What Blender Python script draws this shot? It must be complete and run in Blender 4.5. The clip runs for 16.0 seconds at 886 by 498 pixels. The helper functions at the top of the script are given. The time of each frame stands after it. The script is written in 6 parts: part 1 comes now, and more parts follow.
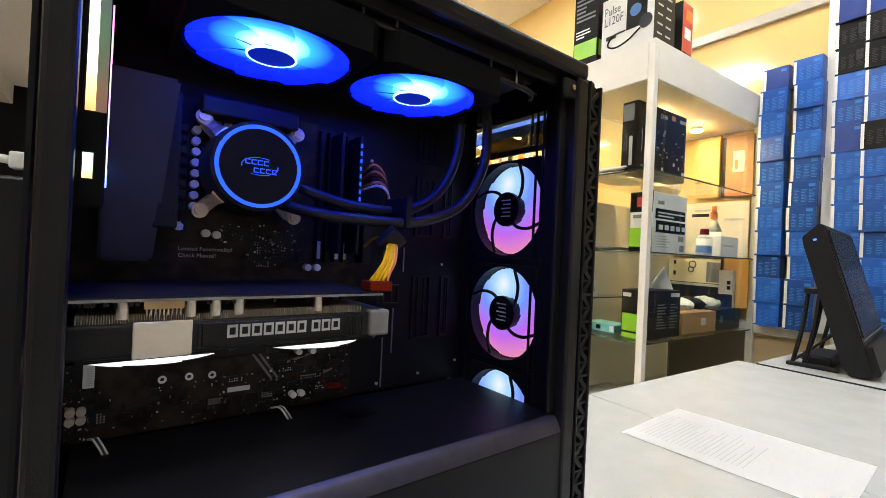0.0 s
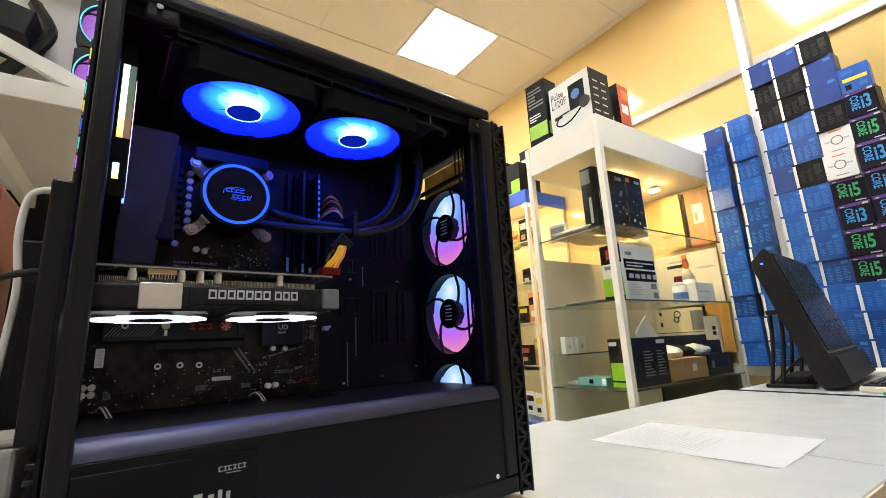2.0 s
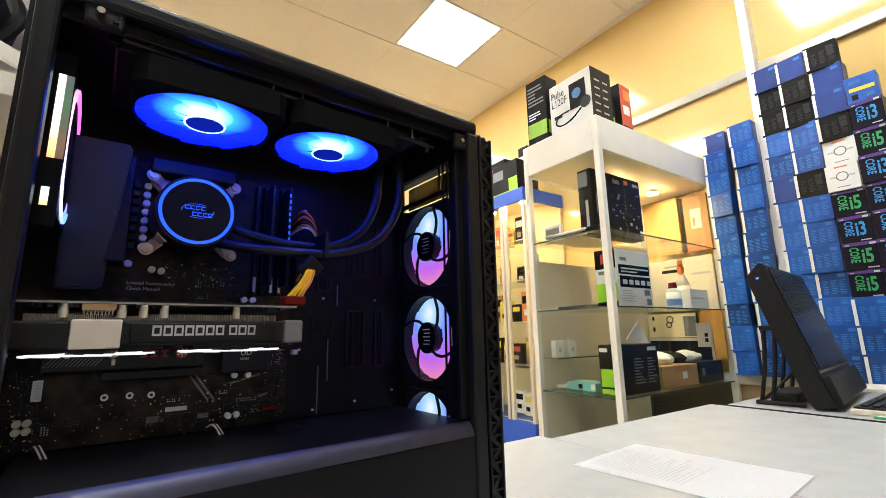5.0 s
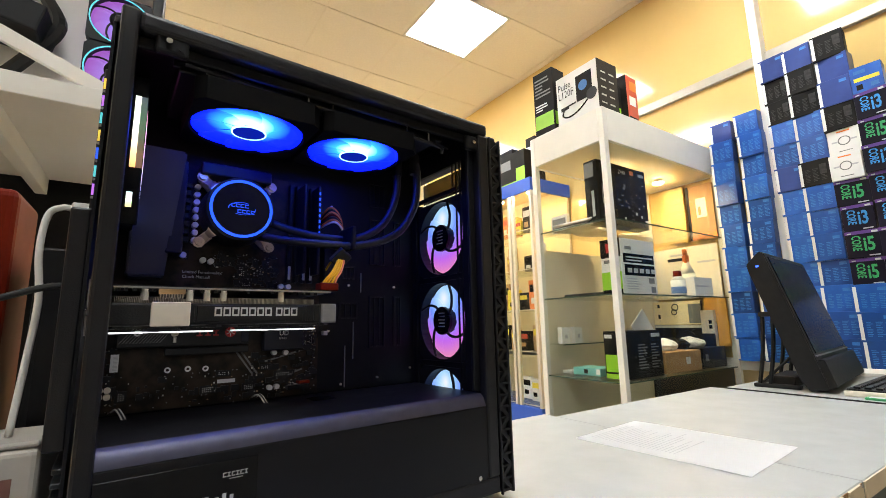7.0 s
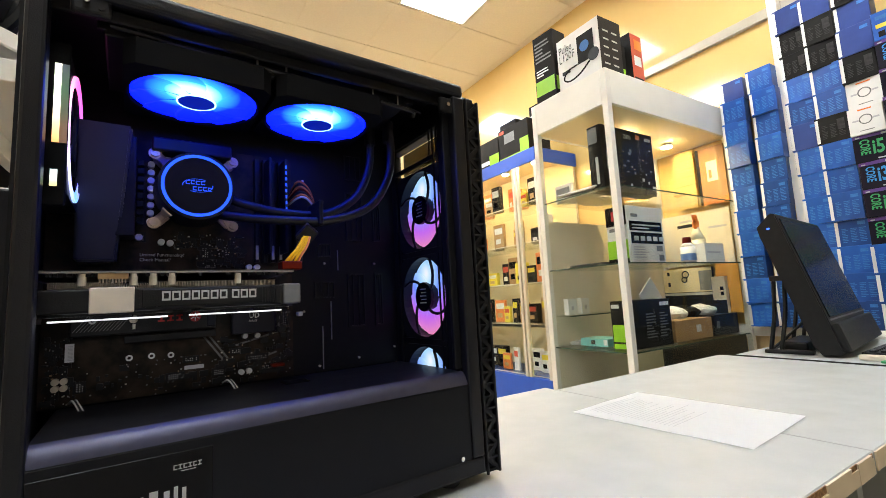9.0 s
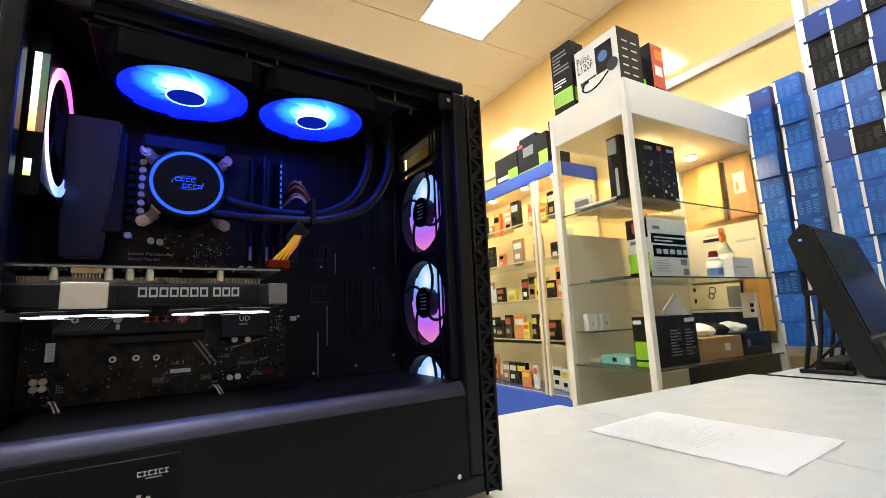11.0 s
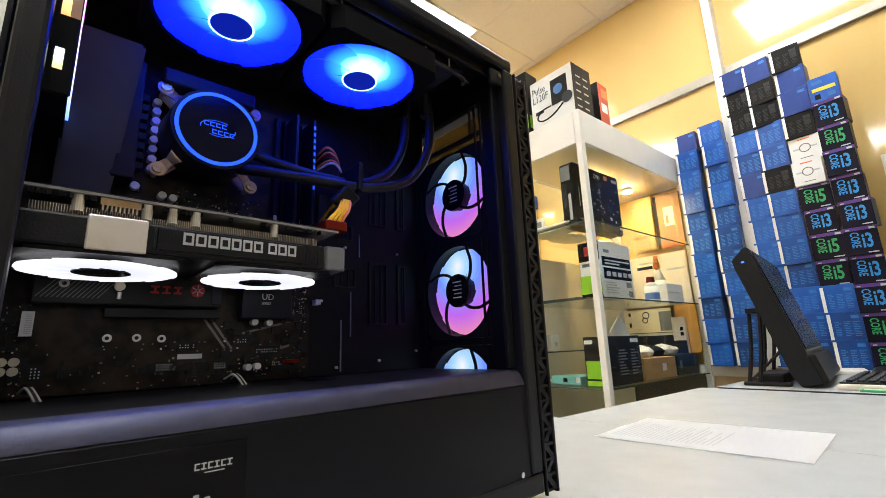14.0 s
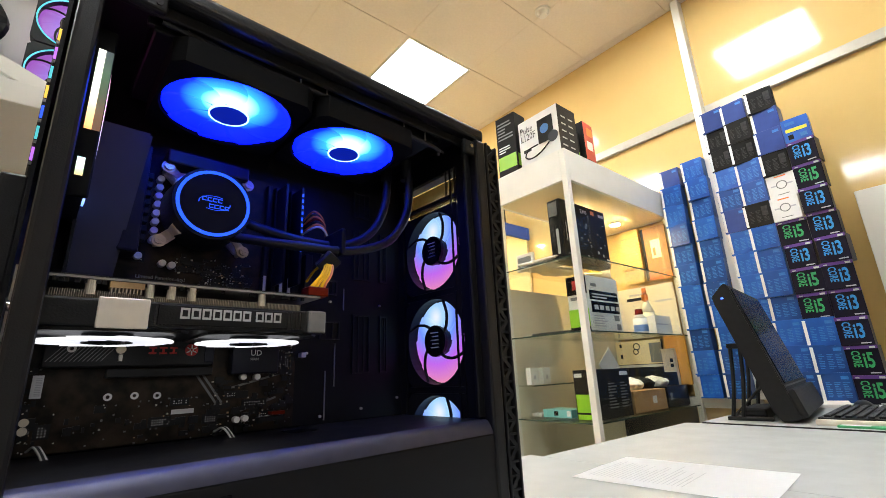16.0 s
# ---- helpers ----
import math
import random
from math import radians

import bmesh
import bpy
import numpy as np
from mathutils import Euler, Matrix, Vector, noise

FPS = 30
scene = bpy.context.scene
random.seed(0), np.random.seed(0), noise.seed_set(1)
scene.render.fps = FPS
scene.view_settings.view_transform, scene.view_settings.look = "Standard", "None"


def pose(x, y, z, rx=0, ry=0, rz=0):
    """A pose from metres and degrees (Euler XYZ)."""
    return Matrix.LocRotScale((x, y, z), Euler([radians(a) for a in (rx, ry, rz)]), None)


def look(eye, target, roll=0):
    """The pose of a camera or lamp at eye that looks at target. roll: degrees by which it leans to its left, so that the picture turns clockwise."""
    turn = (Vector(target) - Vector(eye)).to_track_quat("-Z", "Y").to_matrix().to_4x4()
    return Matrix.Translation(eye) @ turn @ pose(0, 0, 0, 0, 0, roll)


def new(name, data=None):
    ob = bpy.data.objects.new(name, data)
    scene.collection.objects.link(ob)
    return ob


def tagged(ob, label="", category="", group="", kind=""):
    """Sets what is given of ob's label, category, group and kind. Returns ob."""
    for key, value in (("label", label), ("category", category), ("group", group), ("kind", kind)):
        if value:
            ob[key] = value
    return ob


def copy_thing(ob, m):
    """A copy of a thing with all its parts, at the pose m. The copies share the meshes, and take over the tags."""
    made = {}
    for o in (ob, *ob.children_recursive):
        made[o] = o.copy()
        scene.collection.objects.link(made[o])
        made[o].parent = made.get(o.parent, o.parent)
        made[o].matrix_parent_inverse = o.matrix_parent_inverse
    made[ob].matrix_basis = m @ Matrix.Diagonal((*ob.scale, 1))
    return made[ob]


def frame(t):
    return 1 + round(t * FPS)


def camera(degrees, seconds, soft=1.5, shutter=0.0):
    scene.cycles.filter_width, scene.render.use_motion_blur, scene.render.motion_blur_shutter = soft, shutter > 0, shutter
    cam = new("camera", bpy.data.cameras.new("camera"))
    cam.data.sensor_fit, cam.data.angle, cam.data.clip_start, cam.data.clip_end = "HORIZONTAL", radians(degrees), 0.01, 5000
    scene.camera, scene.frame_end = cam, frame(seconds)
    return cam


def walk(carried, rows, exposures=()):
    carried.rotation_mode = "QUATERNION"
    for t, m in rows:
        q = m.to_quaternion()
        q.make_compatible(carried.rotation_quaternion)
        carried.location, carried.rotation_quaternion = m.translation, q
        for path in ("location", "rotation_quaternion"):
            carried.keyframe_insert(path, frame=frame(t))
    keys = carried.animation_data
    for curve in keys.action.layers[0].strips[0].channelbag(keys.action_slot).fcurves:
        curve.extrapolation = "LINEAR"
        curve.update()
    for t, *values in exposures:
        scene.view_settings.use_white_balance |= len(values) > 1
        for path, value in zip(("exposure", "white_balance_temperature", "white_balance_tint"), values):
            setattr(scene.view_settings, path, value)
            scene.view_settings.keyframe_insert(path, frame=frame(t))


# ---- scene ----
cam = camera(90.3, 16.0, soft=0.75)
PATH = [
    (0, (0.311, 0.267, 1.108), (1.437, 1.92, 1.117), 2.7),
    (0.5, (0.279, 0.224, 0.989), (1.371, 1.862, 1.341), -2.5),
    (1, (0.3, 0.167, 0.988), (1.392, 1.799, 1.367), -1.9),
    (1.5, (0.355, 0.118, 0.983), (1.418, 1.763, 1.387), -4.0),
    (2, (0.313, 0.143, 0.988), (1.418, 1.754, 1.417), -3.0),
    (2.5, (0.266, 0.158, 1.0), (1.39, 1.753, 1.437), -1.9),
    (3, (0.271, 0.151, 1.005), (1.41, 1.735, 1.446), -1.8),
    (3.5, (0.281, 0.166, 1.013), (1.435, 1.741, 1.447), -1.7),
    (4, (0.336, 0.201, 1.024), (1.502, 1.772, 1.44), -1.6),
    (4.2, (0.351, 0.197, 1.038), (1.503, 1.784, 1.43), -1.4),
    (6.3, (0.337, 0.088, 1.032), (1.437, 1.716, 1.408), -1.2),
    (6.5, (0.332, 0.09, 1.03), (1.426, 1.723, 1.401), -1.3),
    (7, (0.306, 0.104, 1.029), (1.401, 1.744, 1.364), -1.2),
    (7.5, (0.33, 0.096, 1.03), (1.423, 1.745, 1.326), -3.0),
    (8, (0.365, 0.099, 1.034), (1.455, 1.756, 1.291), -4.0),
    (8.5, (0.363, 0.114, 1.028), (1.44, 1.782, 1.262), -3.5),
    (9, (0.366, 0.111, 1.028), (1.423, 1.793, 1.257), -3.1),
    (9.2, (0.376, 0.116, 1.029), (1.423, 1.803, 1.264), -2.8),
    (11.3, (0.407, 0.127, 1.011), (1.349, 1.862, 1.329), -2.5),
    (11.5, (0.405, 0.135, 1.011), (1.322, 1.884, 1.329), -2.8),
    (12, (0.365, 0.191, 0.999), (1.321, 1.918, 1.32), -2.9),
    (12.5, (0.318, 0.237, 0.992), (1.479, 1.833, 1.32), -3.7),
    (13, (0.317, 0.246, 0.99), (1.491, 1.827, 1.34), -2.9),
    (13.5, (0.314, 0.253, 0.966), (1.526, 1.797, 1.346), -2.5),
    (14, (0.312, 0.252, 0.965), (1.552, 1.761, 1.394), -2.2),
    (14.5, (0.303, 0.231, 0.971), (1.546, 1.723, 1.449), -2.1),
    (15, (0.304, 0.228, 0.975), (1.548, 1.706, 1.491), -2.0),
    (15.5, (0.302, 0.204, 0.985), (1.545, 1.677, 1.519), -2.2),
    (16, (0.298, 0.193, 0.99), (1.536, 1.667, 1.534), -2.5),
]
walk(cam, [(t, look(eye, target, roll)) for t, eye, target, roll in PATH])

# ---- light ----
scene.view_settings.exposure = 0.0
world = bpy.data.worlds.new("world")
world.use_nodes = True
scene.world = world
world.node_tree.nodes["Background"].inputs[0].default_value = (0.75, 0.8, 0.9, 1)
world.node_tree.nodes["Background"].inputs[1].default_value = 0.15


# ---- materials ----
def mat(name, base, rough=0.5, metal=0.0, base2=None, scale=20.0, amount=0.5, bump=0.0, bump_scale=120.0,
        emit=None, power=0.0, alpha=1.0, trans=0.0, ior=1.45, island=0.0, coat=0.0, random_ob=0.0, spec=0.5):
    m = bpy.data.materials.new(name)
    m.use_nodes = True
    nt = m.node_tree
    b = nt.nodes["Principled BSDF"]
    b.inputs["Roughness"].default_value = rough
    b.inputs["Metallic"].default_value = metal
    b.inputs["IOR"].default_value = ior
    b.inputs["Specular IOR Level"].default_value = spec
    b.inputs["Coat Weight"].default_value = coat
    b.inputs["Transmission Weight"].default_value = trans
    b.inputs["Base Color"].default_value = (*base, 1)
    tc = nt.nodes.new("ShaderNodeTexCoord")
    if base2:
        no = nt.nodes.new("ShaderNodeTexNoise")
        no.inputs["Scale"].default_value = scale
        no.inputs["Detail"].default_value = 6
        nt.links.new(tc.outputs["Object"], no.inputs["Vector"])
        ramp = nt.nodes.new("ShaderNodeValToRGB")
        ramp.color_ramp.elements[0].position = 0.5 - amount / 2
        ramp.color_ramp.elements[1].position = 0.5 + amount / 2
        ramp.color_ramp.elements[0].color = (*base, 1)
        ramp.color_ramp.elements[1].color = (*base2, 1)
        nt.links.new(no.outputs["Fac"], ramp.inputs["Fac"])
        last = ramp.outputs["Color"]
        if random_ob:
            oi = nt.nodes.new("ShaderNodeObjectInfo")
            hsv = nt.nodes.new("ShaderNodeHueSaturation")
            mr = nt.nodes.new("ShaderNodeMapRange")
            mr.inputs["To Min"].default_value = 1 - random_ob
            mr.inputs["To Max"].default_value = 1 + random_ob
            nt.links.new(oi.outputs["Random"], mr.inputs["Value"])
            nt.links.new(mr.outputs["Result"], hsv.inputs["Value"])
            nt.links.new(last, hsv.inputs["Color"])
            last = hsv.outputs["Color"]
        nt.links.new(last, b.inputs["Base Color"])
        rr = nt.nodes.new("ShaderNodeMapRange")
        rr.inputs["To Min"].default_value = max(0.02, rough - 0.06)
        rr.inputs["To Max"].default_value = min(1, rough + 0.08)
        nt.links.new(no.outputs["Fac"], rr.inputs["Value"])
        nt.links.new(rr.outputs["Result"], b.inputs["Roughness"])
    if bump:
        n2 = nt.nodes.new("ShaderNodeTexNoise")
        n2.inputs["Scale"].default_value = bump_scale
        n2.inputs["Detail"].default_value = 4
        nt.links.new(tc.outputs["Object"], n2.inputs["Vector"])
        bp = nt.nodes.new("ShaderNodeBump")
        bp.inputs["Strength"].default_value = bump
        bp.inputs["Distance"].default_value = 0.002
        nt.links.new(n2.outputs["Fac"], bp.inputs["Height"])
        nt.links.new(bp.outputs["Normal"], b.inputs["Normal"])
    if emit:
        b.inputs["Emission Color"].default_value = (*emit, 1)
        b.inputs["Emission Strength"].default_value = power
    return m


def glow_mat(name, stops, power, centre=(0, 0, 0), reach=0.06, base=(0.03, 0.035, 0.06), swirl=False):
    """Translucent lit plastic: its colour runs outwards from the lamps at the hub."""
    m = mat(name, base, 0.35)
    nt = m.node_tree
    b = nt.nodes["Principled BSDF"]
    tc = nt.nodes.new("ShaderNodeTexCoord")
    ramp = nt.nodes.new("ShaderNodeValToRGB")
    if swirl:
        g = nt.nodes.new("ShaderNodeTexGradient")
        g.gradient_type = "RADIAL"
        nt.links.new(tc.outputs["Object"], g.inputs["Vector"])
        nt.links.new(g.outputs["Fac"], ramp.inputs["Fac"])
    else:
        d = nt.nodes.new("ShaderNodeVectorMath")
        d.operation = "DISTANCE"
        d.inputs[1].default_value = centre
        nt.links.new(tc.outputs["Object"], d.inputs[0])
        mr = nt.nodes.new("ShaderNodeMapRange")
        mr.inputs["From Max"].default_value = reach
        nt.links.new(d.outputs["Value"], mr.inputs["Value"])
        nt.links.new(mr.outputs["Result"], ramp.inputs["Fac"])
    el = ramp.color_ramp.elements
    while len(el) < len(stops):
        el.new(0.5)
    for e, (p, c) in zip(el, stops):
        e.position, e.color = p, (*c, 1)
    nt.links.new(ramp.outputs["Color"], b.inputs["Emission Color"])
    b.inputs["Emission Strength"].default_value = power
    return m


def glass_mat(name, tint=(1, 1, 1), rough=0.0, clear=0.9):
    m = bpy.data.materials.new(name)
    m.use_nodes = True
    nt = m.node_tree
    out = nt.nodes["Material Output"]
    nt.nodes.remove(nt.nodes["Principled BSDF"])
    t = nt.nodes.new("ShaderNodeBsdfTransparent")
    t.inputs[0].default_value = (*[c * clear for c in tint], 1)
    g = nt.nodes.new("ShaderNodeBsdfGlossy")
    g.inputs["Roughness"].default_value = rough
    lw = nt.nodes.new("ShaderNodeLayerWeight")
    pw = nt.nodes.new("ShaderNodeMath")
    pw.operation = "POWER"
    pw.inputs[1].default_value = 4.0
    fr = nt.nodes.new("ShaderNodeMath")
    fr.operation = "MULTIPLY_ADD"
    fr.inputs[1].default_value, fr.inputs[2].default_value = 0.4, 0.012
    nt.links.new(lw.outputs["Facing"], pw.inputs[0])
    nt.links.new(pw.outputs[0], fr.inputs[0])
    mx = nt.nodes.new("ShaderNodeMixShader")
    nt.links.new(fr.outputs[0], mx.inputs[0])
    nt.links.new(t.outputs[0], mx.inputs[1])
    nt.links.new(g.outputs[0], mx.inputs[2])
    nt.links.new(mx.outputs[0], out.inputs[0])
    return m


M = {}
M["plaster"] = mat("plaster", (0.72, 0.56, 0.33), 0.7, base2=(0.66, 0.5, 0.28), scale=3, bump=0.15)
M["yellow_panel"] = mat("yellow_panel", (0.69, 0.48, 0.19), 0.1, base2=(0.63, 0.43, 0.16), scale=2, coat=0.12, ior=1.45)
M["ceiling_tile"] = mat("ceiling_tile", (0.78, 0.71, 0.59), 0.9, base2=(0.73, 0.66, 0.54), scale=60, bump=0.4, bump_scale=260)
M["grid_metal"] = mat("grid_metal", (0.74, 0.66, 0.53), 0.45)
M["floor_tile"] = mat("floor_tile", (0.45, 0.4, 0.33), 0.35, base2=(0.38, 0.34, 0.28), scale=5)
M["lamp"] = mat("lamp", (0.9, 0.9, 0.9), 0.4, emit=(0.93, 0.98, 1.0), power=39.0)
M["white_metal"] = mat("white_metal", (0.8, 0.77, 0.7), 0.38, base2=(0.74, 0.71, 0.64), scale=9, bump=0.05)
M["aluminium"] = mat("aluminium", (0.72, 0.7, 0.66), 0.35, 0.7, base2=(0.64, 0.62, 0.58), scale=30)
M["rail_metal"] = mat("rail_metal", (0.46, 0.42, 0.35), 0.38, 0.3, base2=(0.4, 0.365, 0.3), scale=18)
M["white_board"] = mat("white_board", (0.78, 0.75, 0.68), 0.5, base2=(0.72, 0.69, 0.62), scale=6)
M["desk"] = mat("desk", (0.42, 0.43, 0.425), 0.42, base2=(0.37, 0.38, 0.375), scale=14, bump=0.12, bump_scale=500)
M["desk_edge"] = mat("desk_edge", (0.72, 0.6, 0.42), 0.55, base2=(0.66, 0.54, 0.37), scale=25)
M["chipboard"] = mat("chipboard", (0.36, 0.2, 0.08), 0.9, base2=(0.16, 0.08, 0.03), scale=220, amount=0.3, bump=0.8, bump_scale=400)
M["paper"] = mat("paper", (0.94, 0.94, 0.95), 0.6, base2=(0.91, 0.91, 0.92), scale=10)
M["ink"] = mat("ink", (0.45, 0.45, 0.47), 0.7)
M["black_steel"] = mat("black_steel", (0.006, 0.006, 0.008), 0.36, base2=(0.009, 0.009, 0.011), scale=40, bump=0.12, bump_scale=900, spec=0.35)
M["black_inner"] = mat("black_inner", (0.006, 0.006, 0.007), 0.42, base2=(0.009, 0.009, 0.01), scale=30, bump=0.1, bump_scale=900, spec=0.2)
M["black_plastic"] = mat("black_plastic", (0.007, 0.007, 0.008), 0.42, base2=(0.011, 0.011, 0.012), scale=60, bump=0.1, bump_scale=700, spec=0.3)
M["gloss_black"] = mat("gloss_black", (0.005, 0.005, 0.006), 0.18, base2=(0.008, 0.008, 0.009), scale=20, spec=0.2)
M["pcb"] = mat("pcb", (0.012, 0.0095, 0.008), 0.4, base2=(0.042, 0.03, 0.021), scale=55, amount=0.25, bump=0.08, bump_scale=600, spec=0.15)
M["matt_black"] = mat("matt_black", (0.003, 0.003, 0.0035), 0.7, base2=(0.005, 0.005, 0.0055), scale=40, bump=0.1, bump_scale=700, spec=0.08)
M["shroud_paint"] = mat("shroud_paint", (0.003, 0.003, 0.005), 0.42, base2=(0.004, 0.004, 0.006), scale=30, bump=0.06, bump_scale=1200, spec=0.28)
# paler, more metallic than the shroud's paint: lamp highlight put into the colour
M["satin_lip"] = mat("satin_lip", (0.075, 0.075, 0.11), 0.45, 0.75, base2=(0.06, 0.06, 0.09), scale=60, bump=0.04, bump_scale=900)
M["rubber"] = mat("rubber", (0.012, 0.012, 0.014), 0.38, bump=0.2, bump_scale=1200)
M["chrome"] = mat("chrome", (0.7, 0.7, 0.7), 0.22, 1.0)
M["tin"] = mat("tin", (0.76, 0.72, 0.66), 0.3, 0.6, base2=(0.6, 0.56, 0.5), scale=200)
M["fin_metal"] = mat("fin_metal", (0.46, 0.41, 0.34), 0.4, 0.5, base2=(0.34, 0.29, 0.23), scale=40)
M["faint_ink"] = mat("faint_ink", (0.74, 0.74, 0.76), 0.7)
M["edge_grey"] = mat("edge_grey", (0.26, 0.245, 0.22), 0.45, base2=(0.2, 0.19, 0.17), scale=60)
M["filter"] = glass_mat("filter", (1.0, 0.92, 0.7), 0.3, 0.2)
M["mount_metal"] = mat("mount_metal", (0.78, 0.64, 0.48), 0.3, 0.6, base2=(0.5, 0.38, 0.27), scale=90)
M["brass"] = mat("brass", (0.6, 0.42, 0.25), 0.35, 0.9, base2=(0.45, 0.3, 0.16), scale=150)
M["cap_top"] = mat("cap_top", (0.82, 0.82, 0.82), 0.35, 0.0)
M["grey_plate"] = mat("grey_plate", (0.78, 0.71, 0.61), 0.4, 0.45, base2=(0.7, 0.64, 0.55), scale=80)
M["grey_part"] = mat("grey_part", (0.2, 0.2, 0.2), 0.45, base2=(0.15, 0.15, 0.15), scale=90)
M["gpu_shroud"] = mat("gpu_shroud", (0.009, 0.009, 0.01), 0.42, base2=(0.013, 0.013, 0.014), scale=70, bump=0.15, bump_scale=600, spec=0.3)
M["silver_print"] = mat("silver_print", (0.5, 0.5, 0.5), 0.4)
M["white_print"] = mat("white_print", (0.75, 0.75, 0.75), 0.5)
M["red_print"] = mat("red_print", (0.5, 0.02, 0.02), 0.45)
M["white_label"] = mat("white_label", (0.7, 0.7, 0.7), 0.5, base2=(0.62, 0.62, 0.64), scale=100)
M["heatsink_blue"] = mat("heatsink_blue", (0.01, 0.011, 0.02), 0.36, 0.2, base2=(0.007, 0.008, 0.016), scale=40, spec=0.3)
M["red_plastic"] = mat("red_plastic", (0.17, 0.014, 0.004), 0.5, base2=(0.1, 0.008, 0.003), scale=12, spec=0.1)
M["wire_yellow"] = mat("wire_yellow", (0.9, 0.5, 0.0), 0.65, spec=0.15)
M["wire_orange"] = mat("wire_orange", (0.75, 0.22, 0.06), 0.4)
M["wire_white"] = mat("wire_white", (0.7, 0.68, 0.64), 0.45)
M["wire_black"] = mat("wire_black", (0.015, 0.015, 0.016), 0.4)
M["glass"] = glass_mat("glass", (0.97, 0.99, 0.97), 0.0, 0.97)
M["shelf_glass"] = glass_mat("shelf_glass", (0.97, 0.99, 0.97), 0.02, 0.97)
M["glass_edge"] = mat("glass_edge", (0.06, 0.09, 0.07), 0.2)
M["blue_panel"] = mat("blue_panel", (0.02, 0.09, 0.5), 0.4, base2=(0.018, 0.08, 0.44), scale=8)
M["bulb"] = mat("bulb", (1, 1, 1), 0.4, emit=(1.0, 0.72, 0.34), power=650)
M["cream_board"] = mat("cream_board", (0.78, 0.66, 0.42), 0.6, base2=(0.72, 0.6, 0.37), scale=5)
M["frosted"] = mat("frosted", (0.74, 0.67, 0.52), 0.4, base2=(0.68, 0.61, 0.47), scale=4)
M["cardboard"] = mat("cardboard", (0.42, 0.24, 0.1), 0.8, base2=(0.36, 0.2, 0.08), scale=30, bump=0.2)
M["box_blue"] = mat("box_blue", (0.016, 0.108, 0.44), 0.3, base2=(0.005, 0.04, 0.2), scale=11, random_ob=0.4, spec=0.5)
M["box_violet"] = mat("box_violet", (0.028, 0.06, 0.23), 0.34, base2=(0.016, 0.032, 0.15), scale=11, random_ob=0.25, spec=0.4)
M["box_black"] = mat("box_black", (0.011, 0.0105, 0.01), 0.5, base2=(0.02, 0.018, 0.017), scale=12, random_ob=0.2, spec=0.1)
M["black_box_print"] = mat("black_box_print", (0.06, 0.057, 0.054), 0.45, base2=(0.025, 0.024, 0.024), scale=60, spec=0.14)
M["blue_box_print"] = mat("blue_box_print", (0.055, 0.22, 0.6), 0.4, base2=(0.03, 0.15, 0.46), scale=120)
M["box_dark"] = mat("box_dark", (0.006, 0.006, 0.012), 0.36, base2=(0.012, 0.008, 0.02), scale=14, random_ob=0.2, spec=0.15)
M["box_white"] = mat("box_white", (0.75, 0.74, 0.72), 0.45, base2=(0.7, 0.69, 0.67), scale=16)
M["box_purple"] = mat("box_purple", (0.12, 0.03, 0.22), 0.4, base2=(0.07, 0.03, 0.2), scale=60)
M["pale_blue_print"] = mat("pale_blue_print", (0.035, 0.17, 0.46), 0.45, base2=(0.022, 0.12, 0.38), scale=150)
M["cyan_print"] = mat("cyan_print", (0.03, 0.26, 0.62), 0.45, base2=(0.02, 0.2, 0.5), scale=60)
M["green_print"] = mat("green_print", (0.04, 0.36, 0.13), 0.45, base2=(0.03, 0.26, 0.09), scale=60)
M["lime"] = mat("lime", (0.3, 0.62, 0.02), 0.4, base2=(0.26, 0.56, 0.02), scale=20)
M["yellow_print"] = mat("yellow_print", (0.8, 0.62, 0.05), 0.45)
M["red_box"] = mat("red_box", (0.62, 0.08, 0.04), 0.42, base2=(0.5, 0.06, 0.03), scale=14)
M["teal_box"] = mat("teal_box", (0.2, 0.52, 0.5), 0.45, base2=(0.17, 0.46, 0.45), scale=14)
M["orange_plastic"] = mat("orange_plastic", (0.85, 0.22, 0.03), 0.4)
M["orange_card"] = mat("orange_card", (0.75, 0.36, 0.06), 0.5, base2=(0.68, 0.32, 0.05), scale=20)
M["rust_print"] = mat("rust_print", (0.2, 0.09, 0.07), 0.5, base2=(0.15, 0.06, 0.045), scale=40)
M["milky"] = mat("milky", (0.75, 0.68, 0.55), 0.35)
M["blue_liquid"] = mat("blue_liquid", (0.15, 0.25, 0.5), 0.3)
M["screen"] = mat("screen", (0.012, 0.013, 0.016), 0.22, base2=(0.016, 0.017, 0.02), scale=8, spec=0.3)
M["led_blue"] = mat("led_blue", (0.1, 0.2, 1), 0.4, emit=(0.03, 0.12, 1.0), power=3)
M["gap_violet"] = mat("gap_violet", (0.3, 0.1, 0.5), 0.4, emit=(0.6, 0.2, 1.0), power=0.9)
M["gap_gold"] = mat("gap_gold", (0.5, 0.35, 0.05), 0.4, emit=(1.0, 0.7, 0.1), power=0.8)
M["led_red"] = mat("led_red", (1, 0.05, 0.02), 0.4, emit=(1.0, 0.03, 0.02), power=2)
M["cover_gloss"] = mat("cover_gloss", (0.035, 0.038, 0.052), 0.3, base2=(0.025, 0.027, 0.04), scale=20, spec=0.35)
M["adapter_white"] = mat("adapter_white", (0.42, 0.39, 0.35), 0.45, base2=(0.36, 0.33, 0.3), scale=14)
